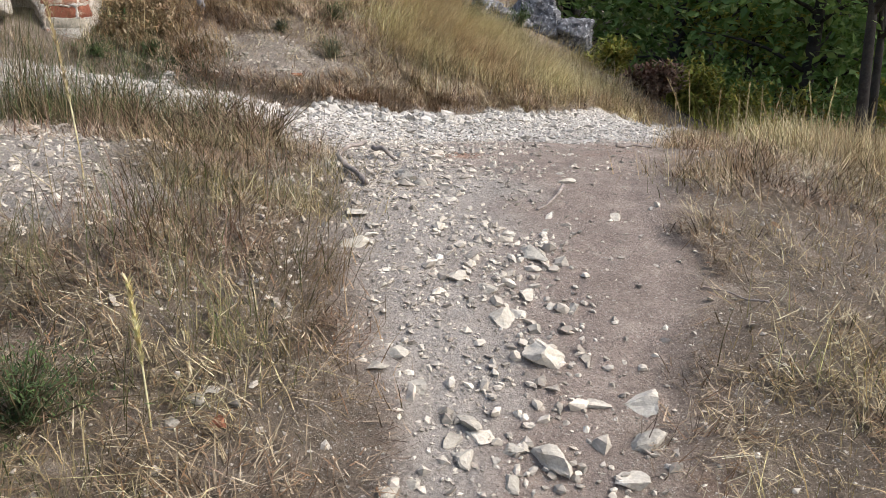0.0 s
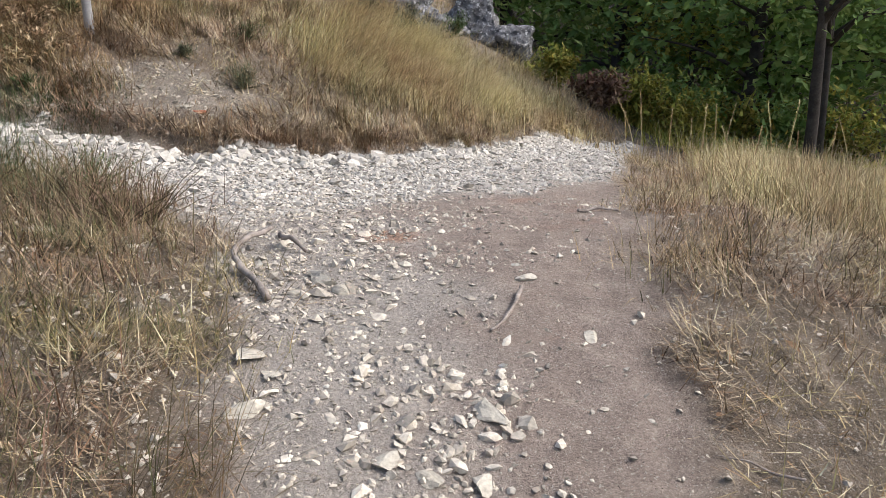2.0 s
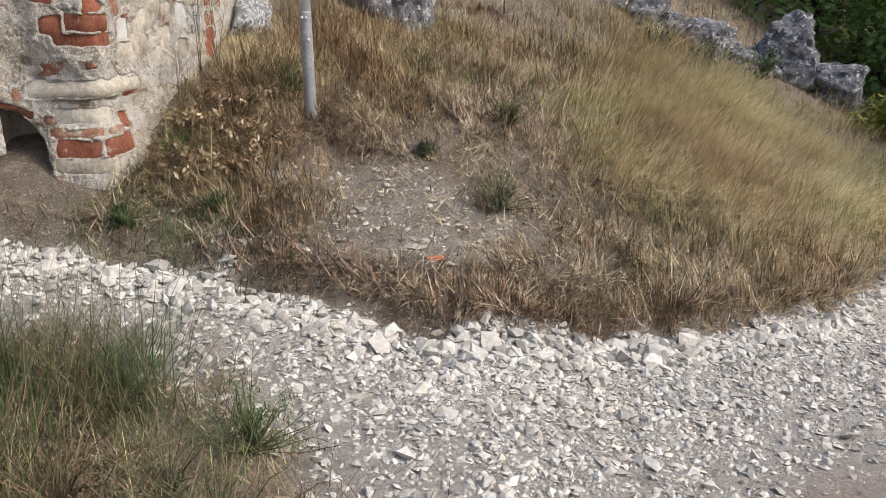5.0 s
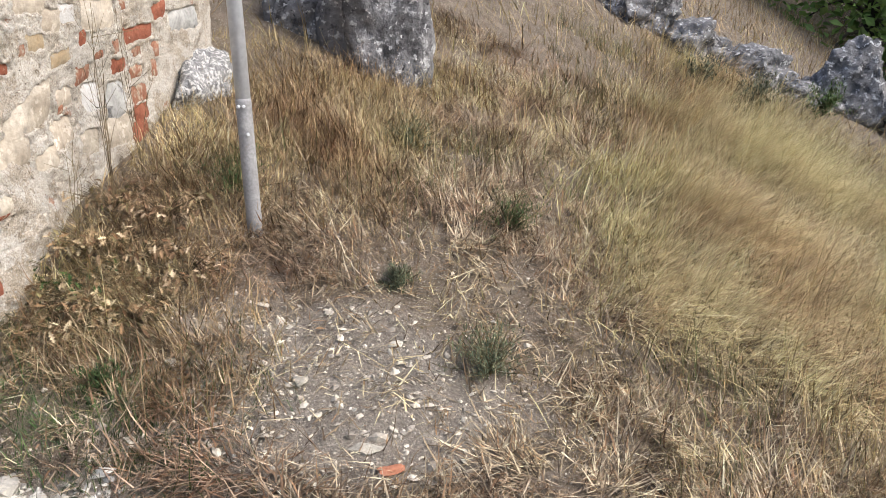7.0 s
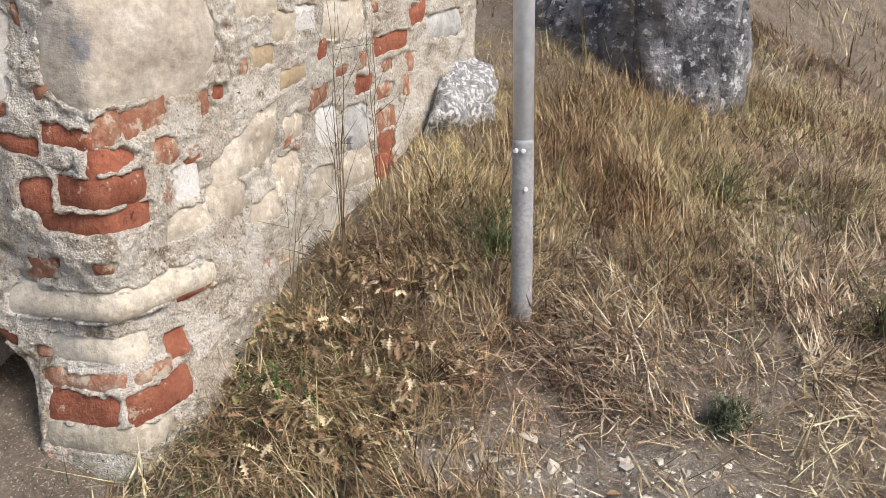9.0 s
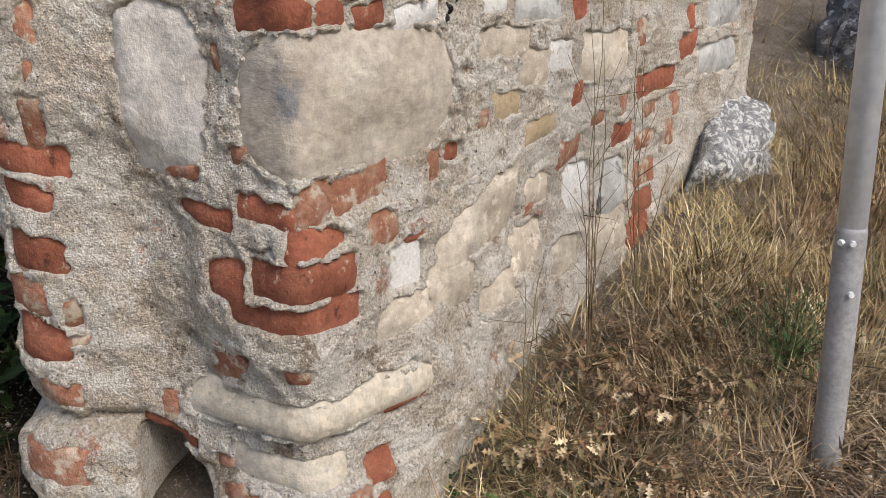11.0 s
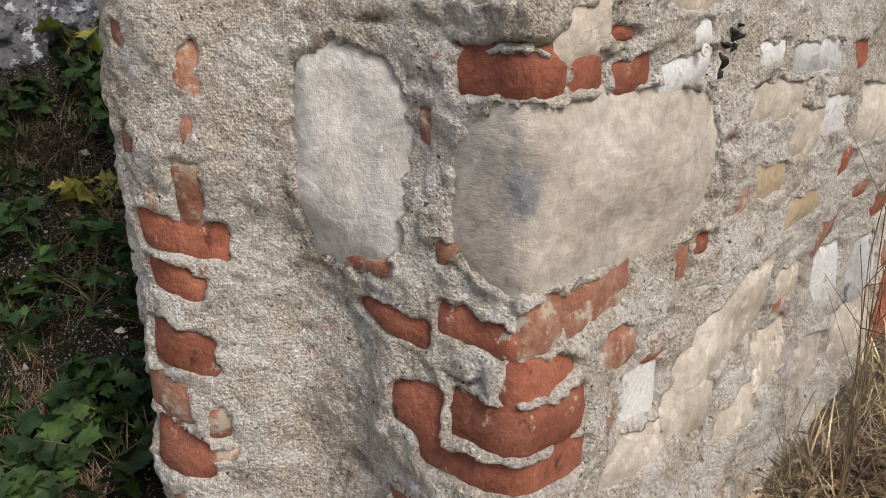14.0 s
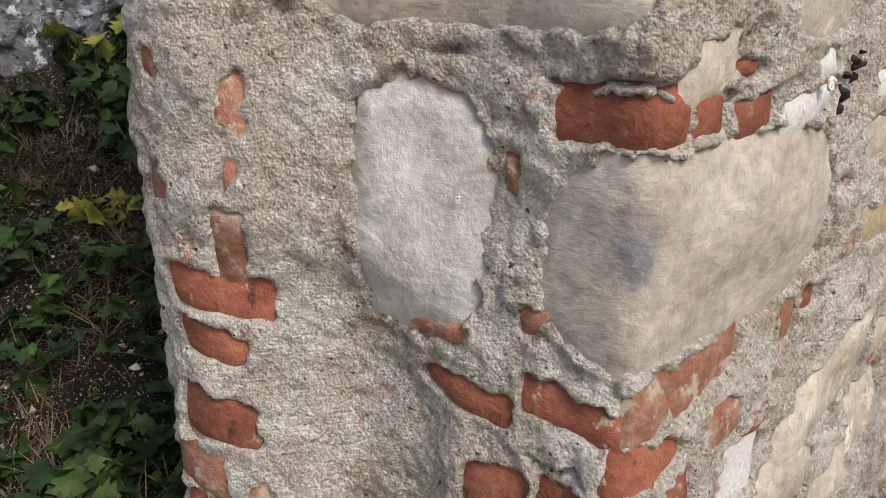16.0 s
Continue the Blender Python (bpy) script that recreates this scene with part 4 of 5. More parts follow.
for k, (x, y, w) in enumerate(((-1.72, 4.33, 0.09), (-1.22, 4.04, 0.08), (-1.30, 3.90, 0.06), (-1.14, 3.86, 0.05), (-1.62, 4.22, 0.05), (-0.63, 1.98, 0.05), (-0.60, 2.02, 0.04), (-0.53, 1.99, 0.05), (-0.66, 1.9, 0.04))):
    loose_stone(x, y, w, M_STONE, "white stone among dry tussocks", "stones in the verge", 400 + k)


def boulder(x, y, z, size, material, label, k, spin=0, rough=0.30):
    v, f = ico(5)
    r = np.random.default_rng(900 + k)
    n = v + 0
    for _ in range(9):
        d = r.normal(0, 1, 3) * [1, 1, 0.7]
        d /= np.linalg.norm(d)
        n = n - np.maximum(n @ d - r.uniform(0.62, 0.9), 0)[:, None] * d
    n = n * (1 + rough * fbm(v[:, 0] * 1.5 + k * 9, v[:, 1] * 1.5, v[:, 2] * 1.5, 5, 7))[:, None]
    n = n + 0.035 * fbm(v[:, 0] * 16 + k, v[:, 1] * 16, v[:, 2] * 16, 3, 9)[:, None] * v
    n = n + 0.05 * vnoise(v[:, 0] * 7 + k, v[:, 1] * 7, v[:, 2] * 7, 8)[:, None] * v
    ob = link("boulder", np_mesh("boulder", n * size, [f], True), material)
    ob.matrix_basis = pose(x, y, z, 0, 0, spin)
    return tagged(ob, label, "boulder", "boulders on the slope")


boulder(-2.33, 9.95, 2.05, (0.42, 0.42, 1.05), M_LICHEN, "tall grey boulder mottled with pale lichen", 1, 20)
boulder(-2.80, 10.05, 2.00, (0.40, 0.36, 0.62), M_LICHEN, "grey lichened boulder beside the wall", 2, 50)
boulder(1.55, 14.25, 1.10, (0.46, 0.42, 0.60), M_LICHEN, "grey rock outcrop streaked with white lichen", 3, -25, 0.2)
boulder(2.02, 14.15, 0.80, (0.46, 0.36, 0.34), M_LICHEN, "sloping toe of the grey outcrop", 7, -40, 0.2)
boulder(1.02, 14.2, 1.02, (0.42, 0.36, 0.28), M_LICHEN, "jagged grey rock in the outcrop", 9, 70, 0.42)
boulder(0.40, 14.1, 1.33, (0.48, 0.38, 0.30), M_LICHEN, "low grey outcrop in the slope", 4, 10, 0.42)
boulder(-0.20, 14.1, 1.60, (0.46, 0.38, 0.32), M_LICHEN, "low grey rock half buried in the slope", 8, 40, 0.42)
boulder(-0.85, 14.1, 1.98, (0.50, 0.40, 0.36), M_LICHEN, "weathered grey rock in the outcrop", 12, 15, 0.42)
boulder(-2.98, 8.52, 1.66, (0.27, 0.46, 0.40), M_SPECKLE, "white-speckled grey stone at the wall foot", 5, 12, 0.26)
boulder(-5.25, 6.30, 2.52, (0.30, 0.32, 0.30), M_LICHEN, "grey rock above leafy undergrowth", 6, 0, 0.42)
boulder(-5.02, 6.58, 2.42, (0.10, 0.13, 0.10), M_LICHEN, "small pale rock above leafy undergrowth", 10, 30, 0.4)
boulder(-5.30, 6.80, 2.50, (0.26, 0.26, 0.34), M_LICHEN, "dark grey rock behind leafy undergrowth", 11, 60, 0.4)

# ---- the steel post ----
def steel_post(x, y):
    z0 = float(height(x, y))
    post = tagged(new("post"), "galvanised steel sign post standing in dry grass", "post")
    post.matrix_basis = pose(x, y, z0, 0.4, -0.6, 0)
    v, f = tube([(0, 0, -0.15), (0, 0, 3.2)], [0.031, 0.031], 24)
    ob = link("pole", np_mesh("pole", v, f, True), M_ZINC)
    ob.parent = post
    v, f = tube([(0, 0, -0.15), (0, 0, 0.04), (0, 0, 0.56), (0, 0, 0.575)], [0.034, 0.033, 0.033, 0.0315], 24)
    ob = link("sleeve", np_mesh("sleeve", v, f, True), M_DULLZINC, label="dull weathered lower sleeve")
    ob.parent = post
    for a, dz in ((-100, 0.545), (-62, 0.545), (-50, 0.43)):
        c, s = math.cos(radians(a)), math.sin(radians(a))
        v, f = tube([(0.030 * c, 0.030 * s, dz), (0.042 * c, 0.042 * s, dz)], [0.0075, 0.0065], 6)
        ob = link("bolt", np_mesh("bolt", v, f), M_BOLT)
        ob.parent = post
    return post


steel_post(-2.02, 7.42)

# ---- root and twigs ----
def stick(name, path, r0, r1, material, label, category):
    path = np.array([(x, y, float(height(x, y)) + dz) for x, y, dz in path])
    t = np.linspace(0, len(path) - 1, len(path) * 5)
    fine = np.stack([np.interp(t, range(len(path)), path[:, k]) for k in range(3)], -1)
    k = np.array([1, 2, 3, 2, 1]) / 9
    fine = np.stack([np.convolve(np.pad(fine[:, c], 2, "edge"), k, "valid") for c in range(3)], -1)
    fine += 0.006 * np.stack([vnoise(t * 1.7, 3 * c, 0, 31) for c in range(3)], -1)
    v, f = tube(fine, np.linspace(r0, r1, len(fine)), 7, 0.35, 3)
    return tagged(link(name, np_mesh(name, v, f, True), material), label, category)


stick("root", [(-0.36, 4.02, 0.06), (-0.42, 3.92, 0.07), (-0.47, 3.80, 0.05), (-0.45, 3.70, 0.03), (-0.38, 3.60, 0.025), (-0.31, 3.46, 0.015)], 0.009, 0.013, M_WOOD, "twisted bleached root on the path edge", "root")
stick("root", [(-0.33, 4.0, 0.03), (-0.29, 3.93, 0.05), (-0.22, 3.90, 0.01)], 0.012, 0.006, M_WOOD, "short bleached root end", "root")
stick("twig", [(0.52, 3.66, 0.02), (0.49, 3.56, 0.012), (0.44, 3.44, 0.012), (0.37, 3.36, 0.005)], 0.008, 0.005, M_WOOD, "crooked grey twig on the dirt path", "twig")
stick("twig", [(0.95, 4.72, 0.01), (1.05, 4.78, 0.015), (1.18, 4.79, 0.008)], 0.008, 0.005, M_WOOD, "thin grey twig on the dirt path", "twig")
stick("twig", [(1.10, 2.72, 0.02), (1.00, 2.80, 0.012), (0.90, 2.83, 0.01)], 0.004, 0.002, M_WOOD, "thin dark twig beside the path", "twig")

# ---- grass ----
def blade_arrays(r, base, length, width, lean, bend, heading=None, seg=2, upright=0.0):
    """Places and faces of bent, tapering blades. lean: radians from upright at the foot; bend: more towards the tip."""
    n = len(base)
    a = r.uniform(0, 2 * np.pi, n) if heading is None else heading
    side = np.stack([-np.sin(a), np.cos(a), np.zeros(n)], -1)
    ts = np.linspace(0, 1, seg + 1)
    pos, rows = base + 0, []
    for k, t in enumerate(ts):
        w = (width * (1 - t) ** 0.7)[:, None] * 0.5
        if k < seg:
            rows += [pos - side * w, pos + side * w]
        else:
            rows.append(pos)
        th = lean + bend * (k + 0.5) / seg
        step = np.stack([np.sin(th) * np.cos(a), np.sin(th) * np.sin(a), np.cos(th)], -1)
        pos = pos + step * (length / seg)[:, None]
    v = np.stack(rows, 1)
    m = v.shape[1]
    off = (np.arange(n) * m)[:, None]
    quads = np.concatenate([off + [2 * k, 2 * k + 1, 2 * k + 3, 2 * k + 2] for k in range(seg - 1)]) if seg > 1 else np.zeros((0, 4), int)
    tris = off + [2 * seg - 2, 2 * seg - 1, 2 * seg]
    return v.reshape(-1, 3), [quads, tris]


def grass_field(name, xy, length, width, lean, bend, material, label, seed, heading=None, seg=2, lift=0.0):
    r = np.random.default_rng(seed)
    n = len(xy)
    base = np.stack([xy[:, 0], xy[:, 1], height(xy[:, 0], xy[:, 1]) - 0.01 + lift * r.random(n)], -1)
    v, f = blade_arrays(r, base, length, width, lean, bend, heading, seg)
    return tagged(link(name, np_mesh(name, v, f), material), label, "grass", kind="stuff")


def clumped(r, centres, per, spread_r):
    """Places round centres."""
    c = np.repeat(centres, per, axis=0)
    return c + r.normal(0, 1, c.shape) * spread_r


def off_path(x, y):
    """1 where grass grows."""
    wall_side = 1 - ((x < -2.62) & (y > 6.1) & (y < 9.0) & (x > -4.0))
    return (1 - np.clip(gravel_at(x, y, 0.05) * 1.2, 0, 1)) * (1 - np.clip(trodden_at(x, y, 0.12) * 1.15, 0, 1)) * wall_side


r = np.random.default_rng(31)


def flora(name, xy, lo, hi, thick, lean, bend, material, label, seed, heading=None, seg=3, lift=0.0):
    """Blades with lengths from lo to hi, widths to thick, and mean lean and bend in radians."""
    r = np.random.default_rng(seed)
    n = len(xy)
    if heading is None:
        heading = 2 * np.pi * fbm(xy[:, 0] * 2.3, xy[:, 1] * 2.3, 0, 2, seed + 7) + r.normal(0, 0.8, n)
    return grass_field(name, xy, lo + (hi - lo) * r.random(n) ** 1.4, r.uniform(0.5, 1.25, n) * thick, np.abs(r.normal(lean, 0.35, n)), r.normal(bend, 0.45, n), material, label, seed + 1000, heading, seg, lift)


def thin(x, y):
    return 1 - 0.85 * np.maximum(bare_at(x, y), rubble_at(x, y))


def patchy(x, y, f, s):
    return sstep(-0.35, 0.45, fbm(x * f, y * f, 0, 3, s))


# dead litter lying everywhere off the path
p = pick(r, 75000, (-3.2, 3.4, 1.0, 8.5), lambda x, y: off_path(x, y) * thin(x, y) * (0.15 + 0.85 * patchy(x, y, 3.0, 46)) * (0.3 + 0.7 * sstep(8.5, 4, y)))
flora("dead_litter", p, 0.03, 0.17, 0.0042, 1.35, 0.0, M_LITTER, "matted dead straw litter", 32, seg=2, lift=0.05)
# left of the wall, darker rust and stem colours stand for straw in shade
p = pick(r, 9000, (-5.0, -3.0, 5.2, 7.0), lambda x, y: off_path(x, y) * (0.25 + 0.75 * patchy(x, y, 2.0, 58)))
flora("dead_litter", p, 0.03, 0.14, 0.0030, 1.35, 0.0, M_RUST, "brown dead straw beside the wall", 133, seg=2, lift=0.04)
p = pick(r, 12000, (-4.9, -3.0, 5.2, 7.2), lambda x, y: off_path(x, y) * patchy(x, y, 3.0, 47))
flora("dead_litter", p, 0.03, 0.16, 0.004, 1.35, 0.0, M_STEM, "dead straw on leafy earth darkened for shade", 132, seg=2, lift=0.04)
# short dry turf
p = pick(r, 34000, (-3.2, 3.8, 1.0, 9.5), lambda x, y: off_path(x, y) * thin(x, y) * patchy(x, y, 2.2, 44) * (1 - 0.6 * sstep(-1.8, -1.5, x) * sstep(-0.3, -0.5, x) * sstep(2.4, 2.8, y) * sstep(4.8, 4.4, y)))
flora("dry_grass", p, 0.04, 0.15, 0.0038, 0.75, 0.6, M_DRY, "short dry brown grass", 33, seg=2)
# tussocks along the verge on the wall side of the path
c = pick(r, 32, (-1.75, -0.35, 0.9, 4.2), lambda x, y: off_path(x, y) * (1 - rubble_at(x, y)) * patchy(x, y, 1.5, 48))
flora("tussock_grass", clumped(r, c, 120, 0.08), 0.07, 0.25, 0.0032, 0.65, 0.8, M_OLIVE, "fine olive-brown tussock grass", 34)
flora("dry_grass", clumped(r, c, 120, 0.13), 0.06, 0.24, 0.0032, 0.9, 0.7, M_DRY, "dry brown grass in tussocks", 35)
c = np.concatenate([pick(r, 13, (-1.75, -0.75, 3.75, 4.75), lambda x, y: (1 - gravel_at(x, y)) * sstep(0.75, 0.45, np.hypot((x + 1.2) / 1.2, y - 4.3))), pick(r, 8, (-2.4, -1.3, 4.6, 5.5), lambda x, y: 1 - gravel_at(x, y)), pick(r, 8, (-1.05, -0.68, 2.2, 4.1), lambda x, y: 1 + 0 * x)])
flora("tussock_grass", clumped(r, c, 50, 0.10), 0.08, 0.42, 0.0030, 0.5, 0.8, M_OLIVE, "tall thin brown weeds beside the gravel", 134)
flora("dry_grass", clumped(r, c, 90, 0.12), 0.06, 0.32, 0.0034, 0.7, 0.7, M_RUST, "dry weeds beside the gravel", 135)
c = pick(r, 22, (-2.5, -1.7, 4.3, 5.0), lambda x, y: 1 - gravel_at(x, y))
flora("tall_weeds", clumped(r, c, 30, 0.10), 0.45, 1.05, 0.0026, 0.25, 0.7, M_OLIVE, "tall thin olive weeds between rubble and gravel", 234, seg=4)
flora("tall_weeds", clumped(r, c, 9, 0.12), 0.4, 0.95, 0.0030, 0.2, 0.6, M_GREEN, "thin green weed stems beside the gravel", 235, seg=4)
c = pick(r, 12, (-1.7, -0.95, 4.0, 4.8), lambda x, y: 1 - gravel_at(x, y))
flora("dry_grass", clumped(r, c, 70, 0.10), 0.10, 0.36, 0.0030, 0.55, 0.7, M_RUST, "brown dry weeds beside the gravel", 236, seg=4)
c = pick(r, 11, (-1.35, -0.42, 1.2, 3.4), lambda x, y: off_path(x, y) * (1 - rubble_at(x, y)))
flora("tussock_grass", clumped(r, c, 150, 0.09), 0.10, 0.40, 0.0030, 0.55, 0.9, M_OLIVE, "dense olive tussocks beside the path", 237)
# verge on the other side
c = pick(r, 150, (0.8, 4.2, 1.4, 8.5), lambda x, y: off_path(x, y) * (0.10 + 0.90 * sstep(0.1, 1.1, x - np.interp(y, [2, 4.4, 7.8, 9.5], [0.9, 1.4, 2.2, 2.8]))) * patchy(x, y, 1.2, 49))
flora("dry_grass", clumped(r, c, 200, 0.14), 0.07, 0.28, 0.0040, 0.7, 0.6, M_DRY, "dry brown grass beside the path", 36, seg=2)
flora("tussock_grass", clumped(r, c, 90, 0.16), 0.08, 0.26, 0.0036, 0.6, 0.6, M_OLIVE, "olive grass beside the path", 136)
c = pick(r, 240, (1.7, 7.5, 4.6, 13.5), lambda x, y: off_path(x, y) * sstep(0.3, 1.1, x - np.interp(y, [4.2, 7.8, 11.5], [1.5, 2.3, 3.6])))
flora("blonde_grass", clumped(r, c, 120, 0.18), 0.20, 0.48, 0.0045, 0.32, 0.5, M_BLONDE, "tall blonde grass at the edge of the wood", 37)
flora("dry_grass", clumped(r, c, 120, 0.18), 0.15, 0.40, 0.0045, 0.5, 0.6, M_DRY, "brown grass at the edge of the wood", 137, seg=2)


# the bank above the track
def bank_weight(x, y):
    far = track_edges(x)[0]
    return sstep(-0.02, 0.15, y - far) * off_path(x, y)


p = pick(r, 36000, (-2.5, 3.4, 6.0, 13.5), lambda x, y: bank_weight(x, y) * sstep(3.3, 2.6, x) * np.clip(0.30 + 0.70 * sstep(-1.0, 0.4, x + 0.25 * (y - 7)), 0, 1) * (1 - bare_at(x, y)) * (0.3 + 0.7 * patchy(x, y, 1.6, 51)) * sstep(15, 7.5, y))
n = len(p)
L = (0.05 + 0.30 * r.random(n) ** 1.6) * (0.28 + 0.72 * sstep(-1.0, 0.4, p[:, 0] + 0.2 * (p[:, 1] - 7.5)))
grass_field("bank_grass", p, L, r.uniform(0.003, 0.007, n), np.abs(r.normal(0.8, 0.4, n)), r.normal(0.5, 0.5, n), M_DRY, "dry brown grass covering the bank", 38, heading=2 * np.pi * fbm(p[:, 0] * 2.5, p[:, 1] * 2.5, 0, 2, 99) + r.normal(0, 0.8, n), seg=2)
p = pick(r, 85000, (-2.6, 1.6, 6.0, 11.5), lambda x, y: bank_weight(x, y) * (1 - 0.8 * bare_at(x, y)) * (0.15 + 0.85 * patchy(x, y, 3.5, 53)))
flora("dead_litter", p, 0.03, 0.20, 0.0065, 1.3, 0.1, M_LITTER, "matted dead straw on the bank", 139, seg=2, lift=0.05)
c = pick(r, 150, (-2.2, 2.6, 6.3, 13), lambda x, y: bank_weight(x, y) * sstep(0.1, 0.6, y - track_edges(x)[0]) * (1 - bare_at(x, y)) * (0.12 + 0.88 * sstep(-1.0, 0.2, x + 0.2 * (y - 7.5))))
flora("tussock_grass", clumped(r, c, 120, 0.12), 0.08, 0.30, 0.0052, 0.5, 0.6, M_OLIVE, "olive tufts on the bank", 138, seg=2)
c = pick(r, 150, (-0.7, 2.4, 7.9, 13.5), lambda x, y: bank_weight(x, y) * sstep(0.8, 1.6, y - track_edges(x)[0]))
n = len(c) * 150
flora("blonde_grass", clumped(r, c, 150, 0.12), 0.22, 0.54, 0.0056, 0.8, 0.8, M_BLONDE, "tall feathery blonde grass on the bank", 39, heading=r.normal(-0.3, 1.0, n))
c = pick(r, 70, (-0.5, 1.2, 8.7, 11.6), lambda x, y: bank_weight(x, y) * sstep(0.6, 1.2, y - track_edges(x)[0]) * patchy(x, y, 1.1, 61))
flora("blonde_grass", clumped(r, c, 150, 0.13), 0.35, 0.75, 0.0060, 0.7, 0.9, M_BLONDE, "long swept blonde grass on the bank", 239, heading=r.normal(-0.15, 0.35, len(c) * 150), seg=4)
c = pick(r, 44, (-0.6, 0.9, 7.3, 9.0), lambda x, y: bank_weight(x, y) * sstep(0.5, 1.0, y - track_edges(x)[0]) * patchy(x, y, 1.4, 63))
flora("blonde_grass", clumped(r, c, 110, 0.12), 0.20, 0.46, 0.0052, 0.75, 0.9, M_BLONDE, "swept blonde grass over the track", 241, heading=r.normal(-0.1, 0.5, len(c) * 110))
c = pick(r, 24, (-2.6, -0.9, 8.0, 10.5), lambda x, y: bank_weight(x, y) * np.clip(sstep(-1.6, -1.9, x) + sstep(9.0, 9.6, y), 0, 1))
flora("blonde_grass", clumped(r, c, 150, 0.11), 0.12, 0.36, 0.0040, 0.85, 0.8, M_BLONDE, "tall straw grass round the post and boulder", 40)
flora("dry_grass", clumped(r, c, 120, 0.14), 0.08, 0.28, 0.0040, 0.8, 0.9, M_DRY, "brown grass round the post and boulder", 140)
p = pick(r, 9000, (-1.3, 0.9, 6.0, 8.2), lambda x, y: bank_weight(x, y) * np.exp(-((y - track_edges(x)[0] - 0.15) / 0.16) ** 2) * sstep(-1.3, -0.7, x))
flora("rusty_grass", p, 0.04, 0.15, 0.0034, 0.6, 0.6, M_THISTLE, "rust-brown grass along the track edge", 41)
p = clumped(r, pick(r, 36, (-2.6, -1.7, 6.5, 8.3), lambda x, y: off_path(x, y)), 150, 0.12)
flora("dry_grass", p, 0.06, 0.26, 0.0034, 0.8, 0.6, M_DRY, "tangled dry grass at the wall foot", 141)
c = pick(r, 26, (-2.75, -1.7, 8.3, 9.7), lambda x, y: off_path(x, y))
flora("blonde_grass", clumped(r, c, 120, 0.12), 0.12, 0.42, 0.0040, 0.7, 0.8, M_DRY, "brown grass between wall and boulder", 149)
p = pick(r, 9000, (-3.0, -2.0, 6.7, 9.6), lambda x, y: sstep(0.01, 0.06, x - np.interp(y, [6.4, 6.75, 7.8, 8.45, 8.95], [-2.64, -2.655, -2.80, -2.93, -3.0])))
flora("dry_grass", p, 0.05, 0.22, 0.0040, 0.9, 0.5, M_DRY, "dry grass growing against the wall", 151, seg=2, lift=0.03)
# coarse bleached stalks
p = pick(r, 520, (-2.8, 3.5, 1.0, 9.5), lambda x, y: off_path(x, y) * thin(x, y))
flora("straw_stalks", p, 0.12, 0.45, 0.0042, 1.15, 0.2, M_BLONDE, "bleached straw stalks", 42, lift=0.03)
c = pick(r, 60, (3.5, 6.6, 11.6, 15.2), lambda x, y: 1 + 0 * x)
flora("green_grass", clumped(r, c, 70, 0.22), 0.2, 0.6, 0.012, 0.5, 0.6, M_YELLOW, "yellow-green grass where the path goes down", 148, seg=2)
# far slope and hillside
p = pick(r, 26000, (-9, 3.6, 9.5, 26), lambda x, y: sstep(3.6, 2.2, x - 0.05 * (y - 10)))
flora("slope_grass", p, 0.10, 0.40, 0.010, 0.6, 0.6, M_DRY, "dry grass on the far slope", 43, seg=2)
# green weeds in the turf by the wall side of the track
p = clumped(r, pick(r, 70, (-3.0, -1.7, 4.6, 6.7), lambda x, y: off_path(x, y) * (0.3 + sstep(5.9, 6.1, y))), 110, 0.11)
flora("green_grass", p, 0.03, 0.14, 0.004, 0.7, 0.6, M_GREEN, "low green weeds", 45)
c = pick(r, 20, (-2.45, -1.8, 5.0, 5.4), lambda x, y: 1 + 0 * x)
flora("green_sprays", clumped(r, c, 60, 0.09), 0.20, 0.58, 0.0030, 0.8, 0.9, M_GREEN, "thin green sprays overhanging the gravel", 145)
p = clumped(r, pick(r, 34, (-4.8, -3.35, 5.5, 6.6), lambda x, y: off_path(x, y)), 90, 0.10)
flora("green_grass", p, 0.03, 0.12, 0.004, 0.7, 0.6, M_GREEN, "green weeds on leafy earth darkened for shade", 146, seg=2)
p = pick(r, 9000, (-2.75, -1.5, 6.4, 8.6), lambda x, y: off_path(x, y) * sstep(-1.5, -2.1, x) * patchy(x, y, 3, 55))
flora("dry_grass", p, 0.05, 0.24, 0.0048, 1.0, 0.5, M_THISTLE, "brown straw heaped at the wall foot", 147, seg=2, lift=0.06)


